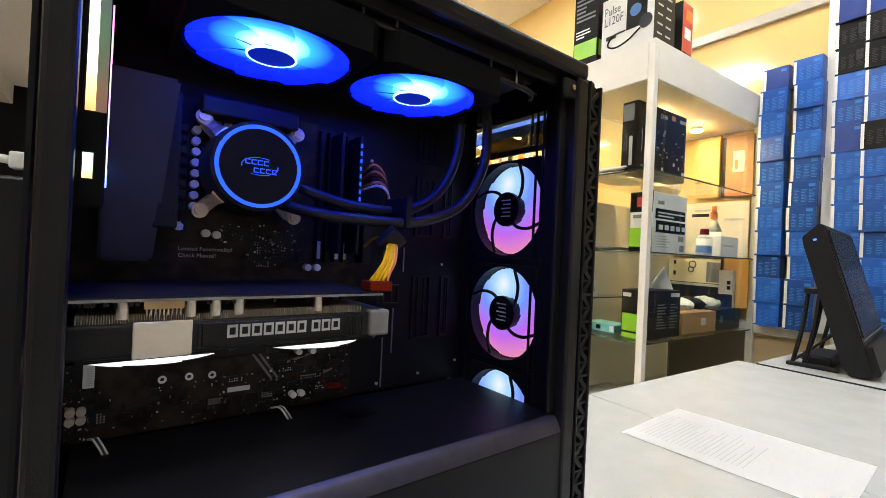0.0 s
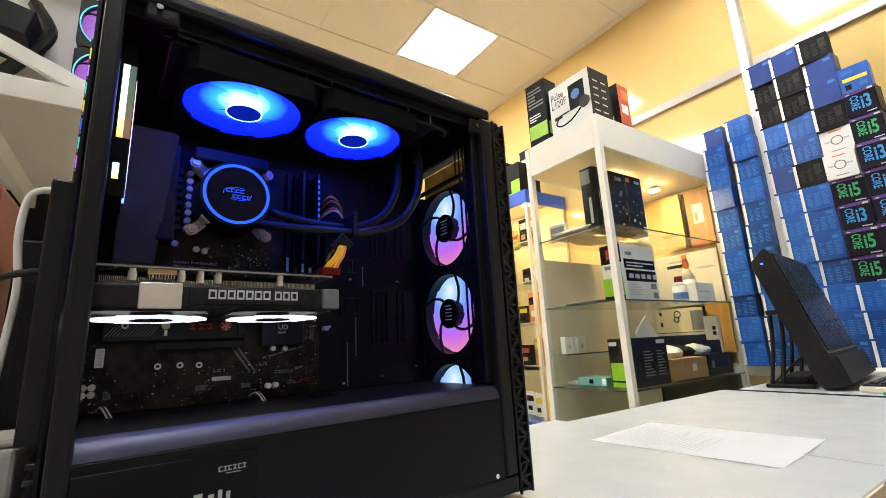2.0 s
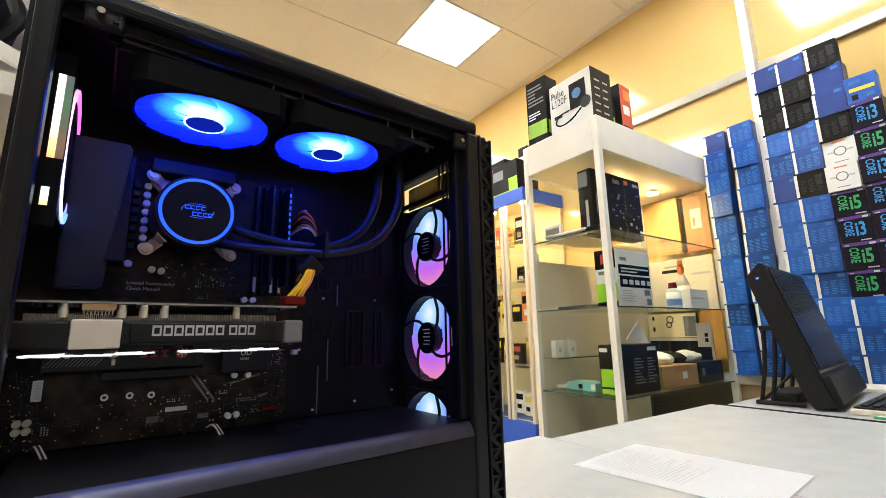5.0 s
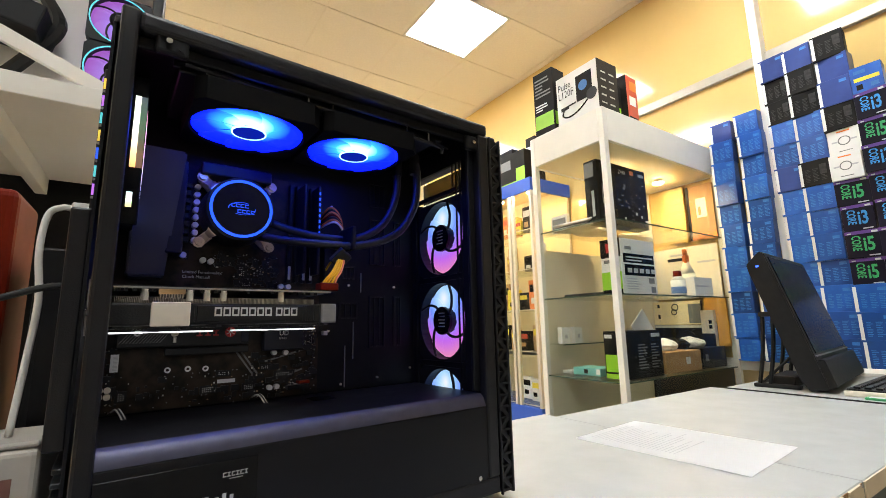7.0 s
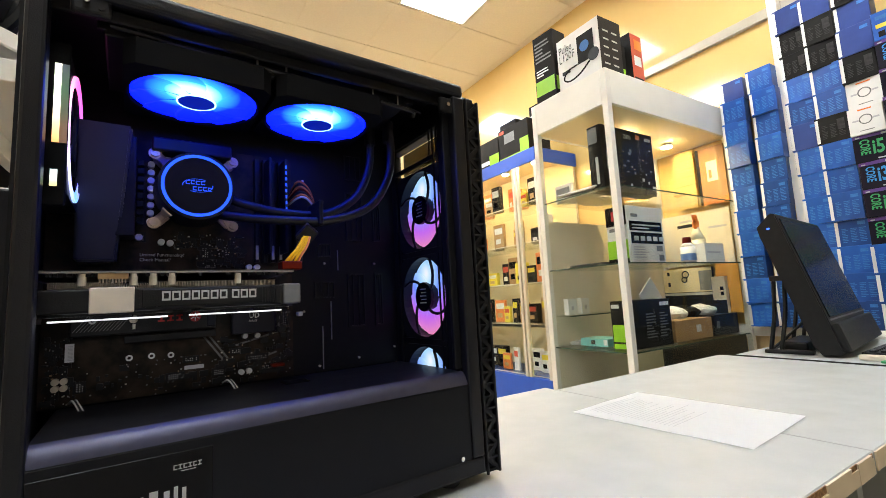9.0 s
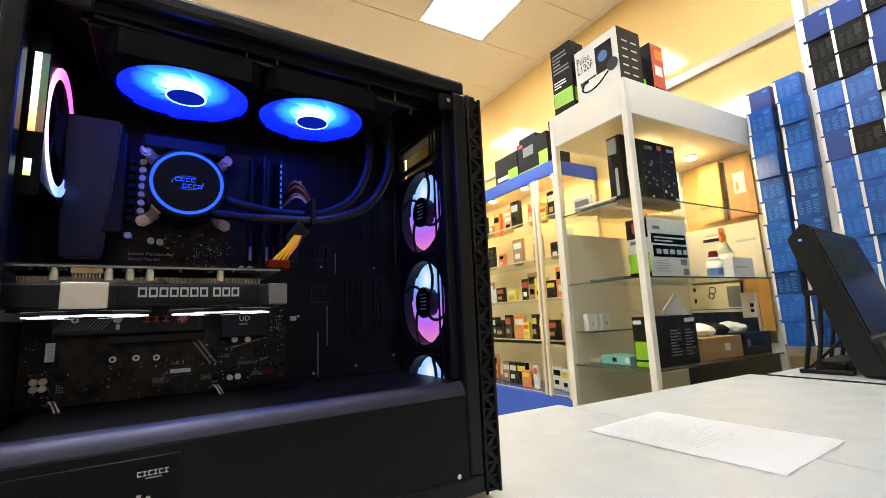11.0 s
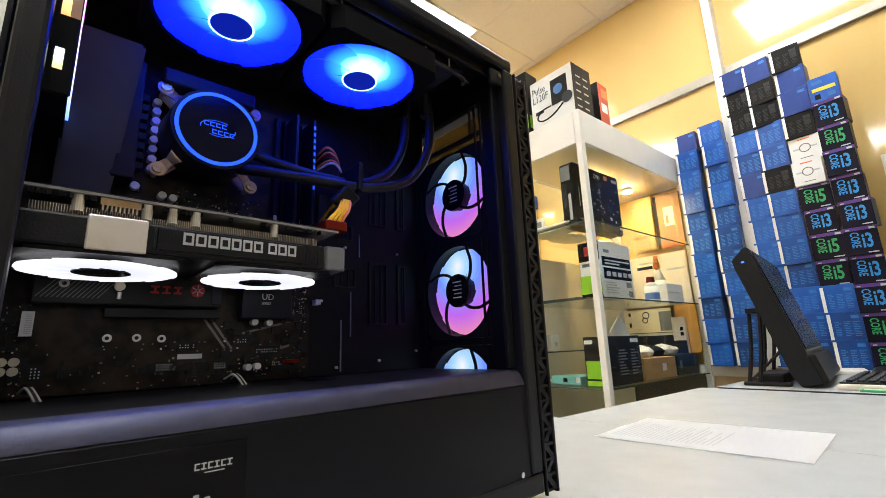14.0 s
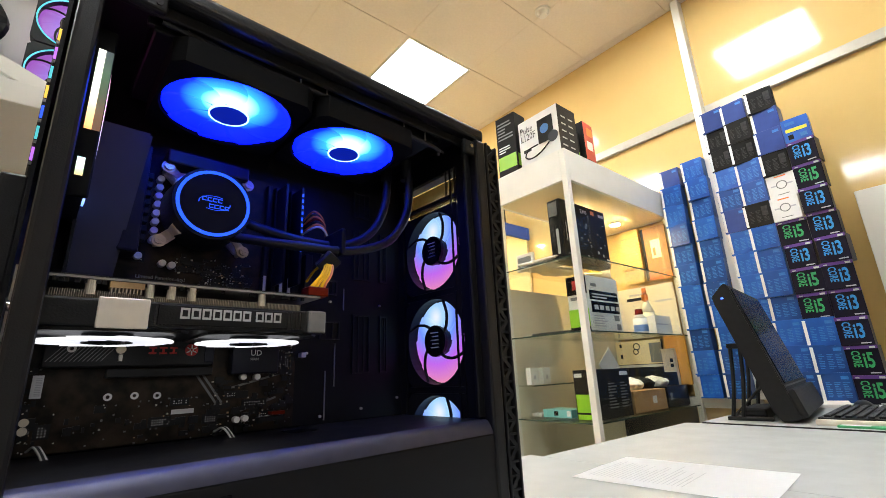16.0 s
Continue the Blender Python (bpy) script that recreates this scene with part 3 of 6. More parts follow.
for k in range(6):
    x = 0.1125 + k * 0.0036
    box(bm, (x, 0.0012, 0.0992), (x + 0.0028, 0.0016, 0.0999)), box(bm, (x, 0.0012, 0.1023), (x + 0.0028, 0.0016, 0.103))
    box(bm, (x + (0.0009 if k % 2 else 0), 0.0012, 0.0999), (x + (0.0017 if k % 2 else 0.0008), 0.0016, 0.1023))
box(bm, (0.118, 0.0012, 0.0972), (0.129, 0.0016, 0.0977))
part("badge", bm, "silver_print", plate)
bm = bmesh.new()
for k, (x, w) in enumerate(((0.085, 0.007), (0.096, 0.006), (0.106, 0.004), (0.113, 0.003), (0.119, 0.003))):
    box(bm, (x, 0.0012, 0.056), (x + w, 0.0016, 0.084 + 0.002 * (k % 2)))
part("badge", bm, "silver_print", plate)
P("cable_cutout", one_box((0.235, 0.11, 0.1367), (0.265, 0.14, 0.1372)), "gloss_black")
# motherboard tray with cable slots
bm = one_box((0.003, 0.178, 0.1370), (0.4275, 0.1805, H - 0.0095))
tray = P("tray", bm, "black_inner")
for u0, z0, w, h in ((0.345, 0.325, 0.028, 0.075), (0.345, 0.195, 0.028, 0.08), (0.39, 0.325, 0.013, 0.075), (0.39, 0.195, 0.013, 0.08), (0.295, 0.24, 0.03, 0.024), (0.345, 0.42, 0.028, 0.04), (0.30, 0.3, 0.02, 0.02)):
    bm = bmesh.new()
    t = 0.0022
    loops = []
    for d, v in ((0, 0.1779), (0, 0.1755), (t, 0.1755), (t, 0.1779)):
        loops.append([bm.verts.new(q) for q in ((u0 + d, v, z0 + d), (u0 + w - d, v, z0 + d), (u0 + w - d, v, z0 + h - d), (u0 + d, v, z0 + h - d))])
    for a in range(4):
        for c in range(4):
            p, q = loops[a], loops[(a + 1) % 4]
            bm.faces.new((p[c], p[(c + 1) % 4], q[(c + 1) % 4], q[c]))
    for k in range(1, 3):
        part("slot_flap", one_box((u0 + w * k / 3 - 0.0007, 0.1765, z0 + t), (u0 + w * k / 3 + 0.0007, 0.1779, z0 + h - t)), "black_plastic", tray)
    part("cable_slot", bm, "black_plastic", tray)
for u0, z0, z1 in ((0.318, 0.18, 0.235), (0.33, 0.28, 0.31), (0.305, 0.14, 0.2)):
    bm = one_box((u0, 0.1768, z0), (u0 + 0.0015, 0.1779, z1))
    part("pressed_rib", bm, "grey_part", tray)
for u, z in ((0.279, 0.222), (0.3, 0.145), (0.36, 0.15), (0.42, 0.16), (0.31, 0.29), (0.28, 0.41), (0.39, 0.29)):
    bm = bmesh.new()
    cyl(bm, (u, 0.178, z), (u, 0.1755, z), 0.0017, 10)
    part("screw", bm, "tin", tray)

# front panel: side strip of triangular holes, and an open front of slats
fp = P("front_panel", one_box((L + 0.002, 0.0, 0.008), (L + 0.005, 0.004, H - 0.018), 0.001), "black_plastic", label="black plastic front with a strip of triangular side vents")
part("strip_edge", one_box((L + 0.021, 0.0, 0.008), (L + 0.025, 0.016, H - 0.02), 0.0015), "black_plastic", fp)
part("strip_back", one_box((L + 0.0052, 0.0062, 0.012), (L + 0.0208, 0.014, H - 0.02)), "black_inner", fp)
bm = bmesh.new()
n = 32
for k in range(n):
    z0, z1 = 0.012 + (H - 0.04) * k / n, 0.012 + (H - 0.04) * (k + 1) / n
    a, b = (L + 0.005, L + 0.021) if k % 2 else (L + 0.021, L + 0.005)
    d = Vector((b - a, 0, z1 - z0))
    m = Matrix.Translation(((a + b) / 2, 0.0035, (z0 + z1) / 2)) @ d.to_track_quat("X", "Y").to_matrix().to_4x4()
    box(bm, (-d.length / 2, -0.002, -0.0016), (d.length / 2, 0.003, 0.0016), 0, m=m)
    box(bm, (L + 0.005, 0.0015, z0 - 0.0012), (L + 0.021, 0.006, z0 + 0.0012))
part("vent_lattice", bm, "black_plastic", fp)
part("crossbar", one_box((L + 0.002, 0.009, H - 0.035), (L + 0.024, W, H - 0.012), 0.003), "black_plastic", fp)
part("crossbar", one_box((L + 0.002, 0.009, 0.008), (L + 0.024, W, 0.04), 0.003), "black_plastic", fp)
part("side", one_box((L + 0.002, W - 0.006, 0.04), (L + 0.024, W, H - 0.035)), "black_plastic", fp)
for k in range(17):
    v = 0.02 + k * 0.0118
    part("slat", one_box((L + 0.018, v, 0.04), (L + 0.024, v + 0.0052, 0.43)), "black_plastic", fp)
# bulkhead round the front fans
for lo, hi in (((0.428, 0.02, 0.43), (0.432, 0.21, 0.436)), ((0.428, 0.02, 0.474), (0.432, 0.21, H - 0.009)), ((0.428, 0.02, 0.124), (0.432, 0.042, 0.474)), ((0.428, 0.166, 0.124), (0.432, 0.178, 0.474)),
               ((0.4265, 0.052, 0.13), (0.4279, 0.055, 0.474)), ((0.4265, 0.061, 0.436), (0.4279, 0.0635, 0.474)), ((0.4265, 0.0425, 0.13), (0.4279, 0.0455, 0.474)), ((0.4265, 0.0455, 0.296), (0.4279, 0.052, 0.302)), ((0.4265, 0.0455, 0.166), (0.4279, 0.052, 0.172))):
    P("bulkhead_bar", one_box(lo, hi), "black_inner")


for lo, hi in (((0.433, 0.02, 0.295), (0.455, 0.178, 0.303)), ((0.433, 0.02, 0.165), (0.455, 0.178, 0.173)), ((0.433, 0.02, 0.04), (0.455, 0.0435, 0.43)), ((0.433, 0.1645, 0.04), (0.455, 0.178, 0.43))):
    P("bulkhead_bar", one_box(lo, hi), "black_inner")
# rear: grille behind the fan, glowing blocks in place of fan light in its gaps, and the cover over the card slots
grille = P("rear_grille", one_box((-0.003, 0.052, 0.338), (0.0003, 0.175, 0.478), 0.001, 1), "black_steel")
for k in range(7):
    z = 0.352 + 0.0175 * k
    part("slot_rim", one_box((-0.0028, 0.0502, z - 0.0035), (0.0003, 0.0519, z - 0.0015)), "edge_grey", grille)
    part("lit_gap", one_box((-0.0026, 0.0508, z), (0.0003, 0.0519, z + 0.0105)), ("gap_violet", "ring_cyan", "logo_blue", "gap_gold", "ring_cyan", "gap_violet", "gap_gold")[k], grille, "small glowing block standing in for fan light in a slot")
P("slot_cover", one_box((-0.015, 0.045, 0.132), (0.0003, 0.14, 0.338), 0.002), "black_steel", label="black cover over the card slots")
# every fourth vent bar in bright tin: glints put in by material
for k in range(9):
    P("rear_vent_bar", one_box((-0.006, 0.03, 0.034 + k * 0.0105), (0.0003, 0.12, 0.038 + k * 0.0105), 0.0006, 1), "tin" if k % 4 == 1 else "black_steel")
P("dust_filter", one_box((0.4525, 0.03, 0.437), (0.4535, 0.178, 0.473)), "filter", label="fine see-through dust filter")

# ---- fans ----
BLADES = {}


def fan(name, glow, hub="black_plastic", blades=9, r=0.0575, struts=4, rim=None, hub_r=0.019, label="", lift=-0.003):
    """A 120 mm fan about its z axis; +z is the side with the struts."""
    f = new(name)
    f.empty_display_size = 0.03
    if label:
        f["label"] = label
    part("frame", square_frame(bmesh.new(), max(0.06, r + 0.003), r + 0.0005, -0.0125, 0.0125), "black_plastic" if struts else "matt_black", f)
    for k in range(blades):
        key = (glow, r, hub_r, lift, k)
        if key in BLADES:
            new("blade", BLADES[key]).parent = f
            continue
        bm = blade(hub_r - 0.001, r - 0.0015, 24, 0.0016, width=360 / blades * 1.35)
        bmesh.ops.transform(bm, matrix=pose(0, 0, lift, 0, 0, 360 / blades * k), verts=bm.verts)
        BLADES[key] = part("blade", bm, glow, f, smooth=True).data
    bm = bmesh.new()
    cyl(bm, (0, 0, -0.011), (0, 0, 0.008 if struts else lift + 0.003), hub_r, 32)
    part("hub", bm, hub, f)
    if struts:
        bm = bmesh.new()
        cyl(bm, (0, 0, 0.008), (0, 0, 0.0125), hub_r + 0.0025, 32)
        part("motor_cap", bm, "gloss_black", f)
        for k in range(struts):
            a = 2 * math.pi * k / struts + 0.5
            bm = bmesh.new()
            pts = [((hub_r + (r - hub_r) * t) * math.cos(a + 0.75 * t), (hub_r + (r - hub_r) * t) * math.sin(a + 0.75 * t), 0.0105) for t in (0, 0.3, 0.65, 1.0)]
            sweep(bm, pts, 0.0021, 6, 4)
            part("strut", bm, "black_plastic", f)
    if rim:
        part("light_ring", ring(bmesh.new(), r - 0.0016, r + 0.001, 0.0126, 0.0145), rim, f)
    return f


def put(f, at, turn):
    f.parent = case
    f.matrix_local = Matrix.Translation(at) @ turn


# radiator and its two fans under the roof
P("radiator", one_box((0.055, 0.024, H - 0.039), (0.37, 0.146, H - 0.0095), 0.002), "black_inner", label="black liquid cooler radiator")
for u in (0.134, 0.268):
    f = fan("radiator_fan", "fan_blue", "hub_blue", struts=0, r=0.0615, hub_r=0.0175, lift=0.0095, label="blue lit fan under the radiator")
    put(f, (u, 0.076, 0.4675), pose(0, 0, 0, 180, 0, 0) @ pose(0, 0, 0, 0, 0, 180))
    bm = bmesh.new()
    ring(bm, 0.0176, 0.0192, 0.0112, 0.0128)
    part("hub_rim", bm, "hub_glow", f, "white lit ring round the hub")
rnd = random.Random(4)
for k in range(5):
    u = 0.06 + 0.062 * k
    bm = bmesh.new()
    sweep(bm, [(u, 0.0285, 0.487 - 0.004 * (k % 2)), (u + 0.03, 0.027, 0.482 + rnd.uniform(-0.004, 0.006)), (u + 0.06, 0.0265, 0.484 + rnd.uniform(-0.004, 0.006)), (u + 0.085, 0.0285, 0.479)], 0.0016, 6)
    P("fan_lead", bm, "rubber")
P("fan_lead", sweep(bmesh.new(), [(0.06, 0.02, 0.489), (0.15, 0.0195, 0.4835), (0.24, 0.019, 0.482), (0.32, 0.019, 0.477), (0.372, 0.0195, 0.474), (0.378, 0.024, 0.468)], 0.0026, 8), "rubber")
P("radiator_mount", one_box((0.05, 0.024, 0.4855), (0.38, 0.029, 0.4935), 0.001), "black_steel")
for u in (0.08, 0.185, 0.215, 0.32, 0.355):
    bm = bmesh.new()
    cyl(bm, (u, 0.0215, 0.477), (u, 0.0215, 0.492), 0.0011, 8)
    P("mount_pin", bm, "tin")

for z in (0.364, 0.234, 0.104):
    f = fan("front_fan", "fan_rgb", label="front fan lit blue, violet and pink")
    put(f, (0.4445, 0.104, z), pose(0, 0, 0, 0, -90, 0) @ pose(0, 0, 0, 0, 0, 90))
    bm = bmesh.new()
    for k in range(5):
        box(bm, (-0.008, -0.012 + k * 0.005, 0.0126), (0.008 - 0.003 * (k % 2), -0.0105 + k * 0.005, 0.0129))
    part("hub_print", bm, "silver_print", f)

f = fan("rear_fan", "gloss_black", rim="rainbow", struts=4, r=0.0595, label="rear fan with a rainbow light ring")
put(f, (0.0195, 0.0935, 0.401), pose(0, 0, 0, 0, 90, 0))
part("light_ring", ring(bmesh.new(), 0.0505, 0.0572, 0.0126, 0.0134), "rainbow", f, "wide rainbow lit band")
part("side_rail", one_box((-0.066, -0.0655, -0.0125), (0.078, -0.0627, 0.0138), 0.0012, 1), "matt_black", f)
part("side_diffuser", one_box((-0.046, -0.0659, 0.0084), (0.024, -0.0656, 0.0132)), "bar_halo", f, "frosted strip with the light bar's spill built in as a faint glow")
part("side_light", one_box((-0.046, -0.0662, 0.0035), (0.024, -0.0656, 0.0082)), "light_bar", f, "glowing strip along the fan's edge")
part("side_light", one_box((0.0475, -0.0662, 0.0035), (0.0618, -0.0656, 0.0082)), "short_bar", f, "glowing strip along the fan's edge")

# ---- motherboard ----
BZ0, BZ1, BV = 0.138, 0.437, 0.172
board = P("motherboard", one_box((0.004, BV, BZ0), (0.262, BV + 0.0016, BZ1)), "pcb", label="black motherboard crowded with small parts")
S = lambda name, bm, m, label="", smooth=False: part(name, bm, m, board, label, smooth)
bm = one_box((0.03, 0.118, 0.288), (0.078, BV, 0.434))
for v in bm.verts:
    if v.co.y < 0.13 and v.co.z < 0.35:
        v.co.y += 0.026
    if v.co.x > 0.07 and v.co.z < 0.35:
        v.co.x -= 0.012
bmesh.ops.bevel(bm, geom=bm.edges[:], offset=0.0025, segments=2, affect="EDGES")
S("port_cover", bm, "cover_gloss", "dark metal cover over the rear ports")
S("power_heatsink", one_box((0.064, 0.138, 0.316), (0.082, BV, 0.43), 0.002), "heatsink_blue")
S("power_heatsink", one_box((0.096, 0.14, 0.418), (0.18, BV, 0.434), 0.002), "heatsink_blue")
for k in range(8):
    z = 0.338 + k * 0.0098
    S("choke", one_box((0.083, 0.162, z - 0.0035), (0.09, BV, z + 0.0035), 0.0008, 1), "black_plastic")
    bm = bmesh.new()
    cyl(bm, (0.0965, BV, z), (0.0965, 0.163, z), 0.0036, 14)
    S("capacitor", bm, "cap_top")
for u in (0.104, 0.113, 0.122, 0.131, 0.142, 0.153):
    bm = bmesh.new()
    cyl(bm, (u, BV, 0.416), (u, 0.164, 0.416), 0.0036, 14)
    S("capacitor", bm, "cap_top")
for u, z in ((0.086, 0.319), (0.108, 0.314), (0.117, 0.313), (0.205, 0.284), (0.215, 0.284)):
    bm = bmesh.new()
    cyl(bm, (u, BV, z), (u, 0.164, z), 0.0036, 14)
    S("capacitor", bm, "cap_top")
# cooler pump with its lit ring
PX, PZ = 0.141, 0.375
TURN_Y = pose(PX, 0.122, PZ, 90, 0, 0)
bm = bmesh.new()
bmesh.ops.create_cone(bm, cap_ends=True, segments=48, radius1=0.0425, radius2=0.0395, depth=0.042, matrix=pose(PX, 0.144, PZ, 90, 0, 0))
S("pump_body", bm, "black_plastic", "round black cooler pump")
bm = bmesh.new()
cyl(bm, (PX, 0.1235, PZ), (PX, 0.1222, PZ), 0.0335, 48)
S("pump_face", bm, "gloss_black")
S("pump_ring", ring(bmesh.new(), 0.0332, 0.0364, -0.0005, 0.0008, 64, TURN_Y), "ring_blue", "glowing blue ring")
bm = bmesh.new()
m2 = TURN_Y @ pose(0, 0, 0, 0, 0, 0) @ Matrix.Diagonal((1, 0.5, 1, 1))
ring(bm, 0.0150, 0.0158, 0.0006, 0.0008, 40, m2, radians(60), radians(190))
ring(bm, 0.0150, 0.0158, 0.0006, 0.0008, 40, m2, radians(240), radians(370))
for k in range(4):
    for dx, dz in ((-0.0125 + k * 0.0052, 0.0012), (-0.0052 + k * 0.0052, -0.0058)):
        x, z = PX + dx, PZ + dz
        box(bm, (x, 0.1212, z), (x + 0.0042, 0.1216, z + 0.0008)), box(bm, (x, 0.1212, z + 0.0036), (x + 0.0042, 0.1216, z + 0.0044))
        box(bm, (x, 0.1212, z + 0.0008), (x + 0.0008, 0.1216, z + 0.0036))
S("pump_emblem", bm, "logo_blue", "blue lit emblem")
bm = bmesh.new()
for s in (-1, 1):
    m2 = pose(PX, 0.16, PZ, 0, 45 * s, 0)
    box(bm, (-0.056, -0.002, -0.006), (0.056, 0.002, 0.006), 0.001, 1, m2)
S("mount_bracket", bm, "mount_metal", "bare metal mounting bracket")
for a in (45, 135, 225, 315):
    m2 = Matrix.Translation((PX, 0, PZ)) @ pose(0, 0, 0, 0, -a, 0)
    bm = bmesh.new()
    tail = [(0.034, 0.139, 0.0085), (0.042, 0.1405, 0.006), (0.047, 0.146, 0.0038), (0.0535, 0.1495, 0.005)]
    rows_ = [[bm.verts.new(m2 @ Vector((x, y + d, h * w))) for d in (0, 0.0016) for w in (-1, 1)] for x, y, h in tail]
    for lo, hi in zip(rows_, rows_[1:]):
        for c0, c1 in ((0, 1), (1, 3), (3, 2), (2, 0)):
            bm.faces.new((lo[c0], lo[c1], hi[c1], hi[c0]))
    bm.faces.new([rows_[0][q] for q in (0, 1, 3, 2)]), bm.faces.new([rows_[-1][q] for q in (0, 1, 3, 2)])
    ring(bm, 0.0027, 0.0066, -0.0011, 0.0011, 28, m2 @ Matrix.Translation((0.0585, 0.1499, 0)) @ pose(0, 0, 0, 90, 0, 0))
    S("mount_arm", bm, "mount_metal", "bent bare metal arm")
    c0 = m2 @ Vector((0.0585, 0.148, 0))
    bm = bmesh.new()
    cyl(bm, (c0.x, 0.17, c0.z), (c0.x, 0.151, c0.z), 0.0026, 12), cyl(bm, (c0.x, 0.1485, c0.z), (c0.x, 0.1452, c0.z), 0.0045, 18)
    for q in (0, 90):
        box(bm, (-0.0033, -0.0005, -0.0006), (0.0033, 0.0004, 0.0006), 0, m=pose(c0.x, 0.145, c0.z, 0, q + 20, 0))
    # upper left screw in paler tin, standing in for the blue light on it
    S("mount_screw", bm, "mount_metal" if a != 135 else "tin")
# memory slots and one lit stick
for k, u in enumerate((0.212, 0.222, 0.232, 0.242)):
    S("memory_slot", one_box((u, 0.163, 0.29), (u + 0.0055, BV, 0.43), 0.0006, 1), "black_plastic")
    if k in (1, 3):
        S("memory_stick", one_box((u + 0.001, 0.133, 0.3), (u + 0.0045, 0.163, 0.425), 0.0008, 1), "heatsink_blue")
for u in (0.2125, 0.2325, 0.2425):
    S("slot_latch", one_box((u, 0.1612, 0.2935), (u + 0.0035, 0.1629, 0.312), 0.0004, 1), "silver_print")
bm = bmesh.new()
for k in range(10):
    box(bm, (0.2435, 0.1322, 0.34 + k * 0.008), (0.2455, 0.1329, 0.344 + k * 0.008))
S("memory_light", bm, "logo_blue")
# expansion slots, chipset cover, drive cover
for z in (0.262, 0.203):
    S("expansion_slot", one_box((0.075, 0.161, z - 0.004), (0.166, BV, z + 0.004), 0.0006, 1), "black_plastic")
bm = one_box((0.184, 0.158, 0.199), (0.236, BV, 0.234), 0.0015)
cs = S("chipset_cover", bm, "heatsink_blue", "black chipset heatsink")
words("UD", 0.0088, "white_print", board, Matrix.Translation((0.203, 0.1576, 0.2185)) @ FACE_Y)
words("SERIES", 0.0036, "silver_print", board, Matrix.Translation((0.203, 0.1576, 0.2135)) @ FACE_Y)
dc = S("drive_cover", one_box((0.028, 0.160, 0.209), (0.166, BV, 0.236), 0.0015), "gpu_shroud", "grey drive heatsink")
for k in range(3):
    x = 0.106 + k * 0.009
    for lo, hi in (((x, 0.2205), (x + 0.0065, 0.2222)), ((x, 0.2258), (x + 0.0065, 0.2275)), ((x + 0.0024, 0.2222), (x + 0.0044, 0.2258))):
        S("red_bar", one_box((lo[0], 0.1594, lo[1]), (hi[0], 0.1599, hi[1])), "red_print")
S("red_disc", cyl(bmesh.new(), (0.1435, 0.16, 0.2245), (0.1435, 0.1592, 0.2245), 0.0062, 24), "red_print", "round red emblem")
for a in range(6):
    S("disc_ray", one_box((-0.0005, -0.0012, 0.001), (0.0005, -0.0002, 0.0052), m=pose(0.1435, 0.1594, 0.2245, 0, 60 * a, 0)), "white_print")
for u, z in ((0.047, 0.2255), (0.101, 0.182), (0.12, 0.181), (0.08, 0.182)):
    S("screw_eye", ring(bmesh.new(), 0.0016, 0.0034, 0, 0.0012, 20, pose(u, 0.1597 if z > 0.2 else BV - 0.0002, z, 90, 0, 0)), "cap_top")
bm = bmesh.new()
cyl(bm, (0.083, 0.16, 0.226), (0.083, 0.155, 0.2245), 0.004, 14), cyl(bm, (0.0835, 0.157, 0.22), (0.0835, 0.157, 0.214), 0.0017, 8)
S("drive_screw", bm, "tin")
for k in range(13):
    S("hatch_ridge", box(bmesh.new(), (-0.0105, -0.0004, -0.0003), (0.0105, 0, 0.0003), 0, 1, pose(0.037 + k * 0.0032, 0.1599, 0.2225, 0, -52, 0)), "grey_part")
S("end_tile", one_box((0.156, 0.1588, 0.212), (0.1652, 0.1597, 0.233), 0.0005, 1), "heatsink_blue")
lb = S("bar_code_label", one_box((0.025, 0.164, 0.184), (0.0325, 0.1644, 0.203)), "white_label", "white bar code label")
bm = bmesh.new()
for k in range(11):
    box(bm, (0.0275, 0.1636, 0.186 + k * 0.0014), (0.0315, 0.1639, 0.1866 + k * 0.0014))
S("bar_code", bm, "ink")
S("number_label", one_box((0.134, 0.1712, 0.162), (0.1545, 0.1716, 0.1665)), "white_label", "narrow white label")
S("connector", one_box((0.268, 0.168, 0.2165), (0.2745, 0.1778, 0.2225), 0.0006, 1), "white_label", "small cream connector")
words("Limited Functionality!", 0.0052, "silver_print", board, Matrix.Translation((0.087, 0.1715, 0.2975)) @ FACE_Y)
words("Check Manual!", 0.0052, "silver_print", board, Matrix.Translation((0.087, 0.1715, 0.2915)) @ FACE_Y)
# silver traces
bm = bmesh.new()
for x0, z0, x1, z1 in ((0.15, 0.205, 0.175, 0.17), (0.175, 0.17, 0.17, 0.15), (0.19, 0.185, 0.25, 0.2), (0.156, 0.205, 0.181, 0.17), (0.2, 0.16, 0.24, 0.172)):
    d = Vector((x1 - x0, 0, z1 - z0))
    box(bm, (-d.length / 2, -0.0002, -0.0011), (d.length / 2, 0.0002, 0.0011), 0, m=Matrix.Translation(((x0 + x1) / 2, BV - 0.0004, (z0 + z1) / 2)) @ pose(0, 0, 0, 0, -math.degrees(math.atan2(d.z, d.x)), 0))
S("trace_print", bm, "grey_part")
# small soldered parts
rnd = random.Random(11)
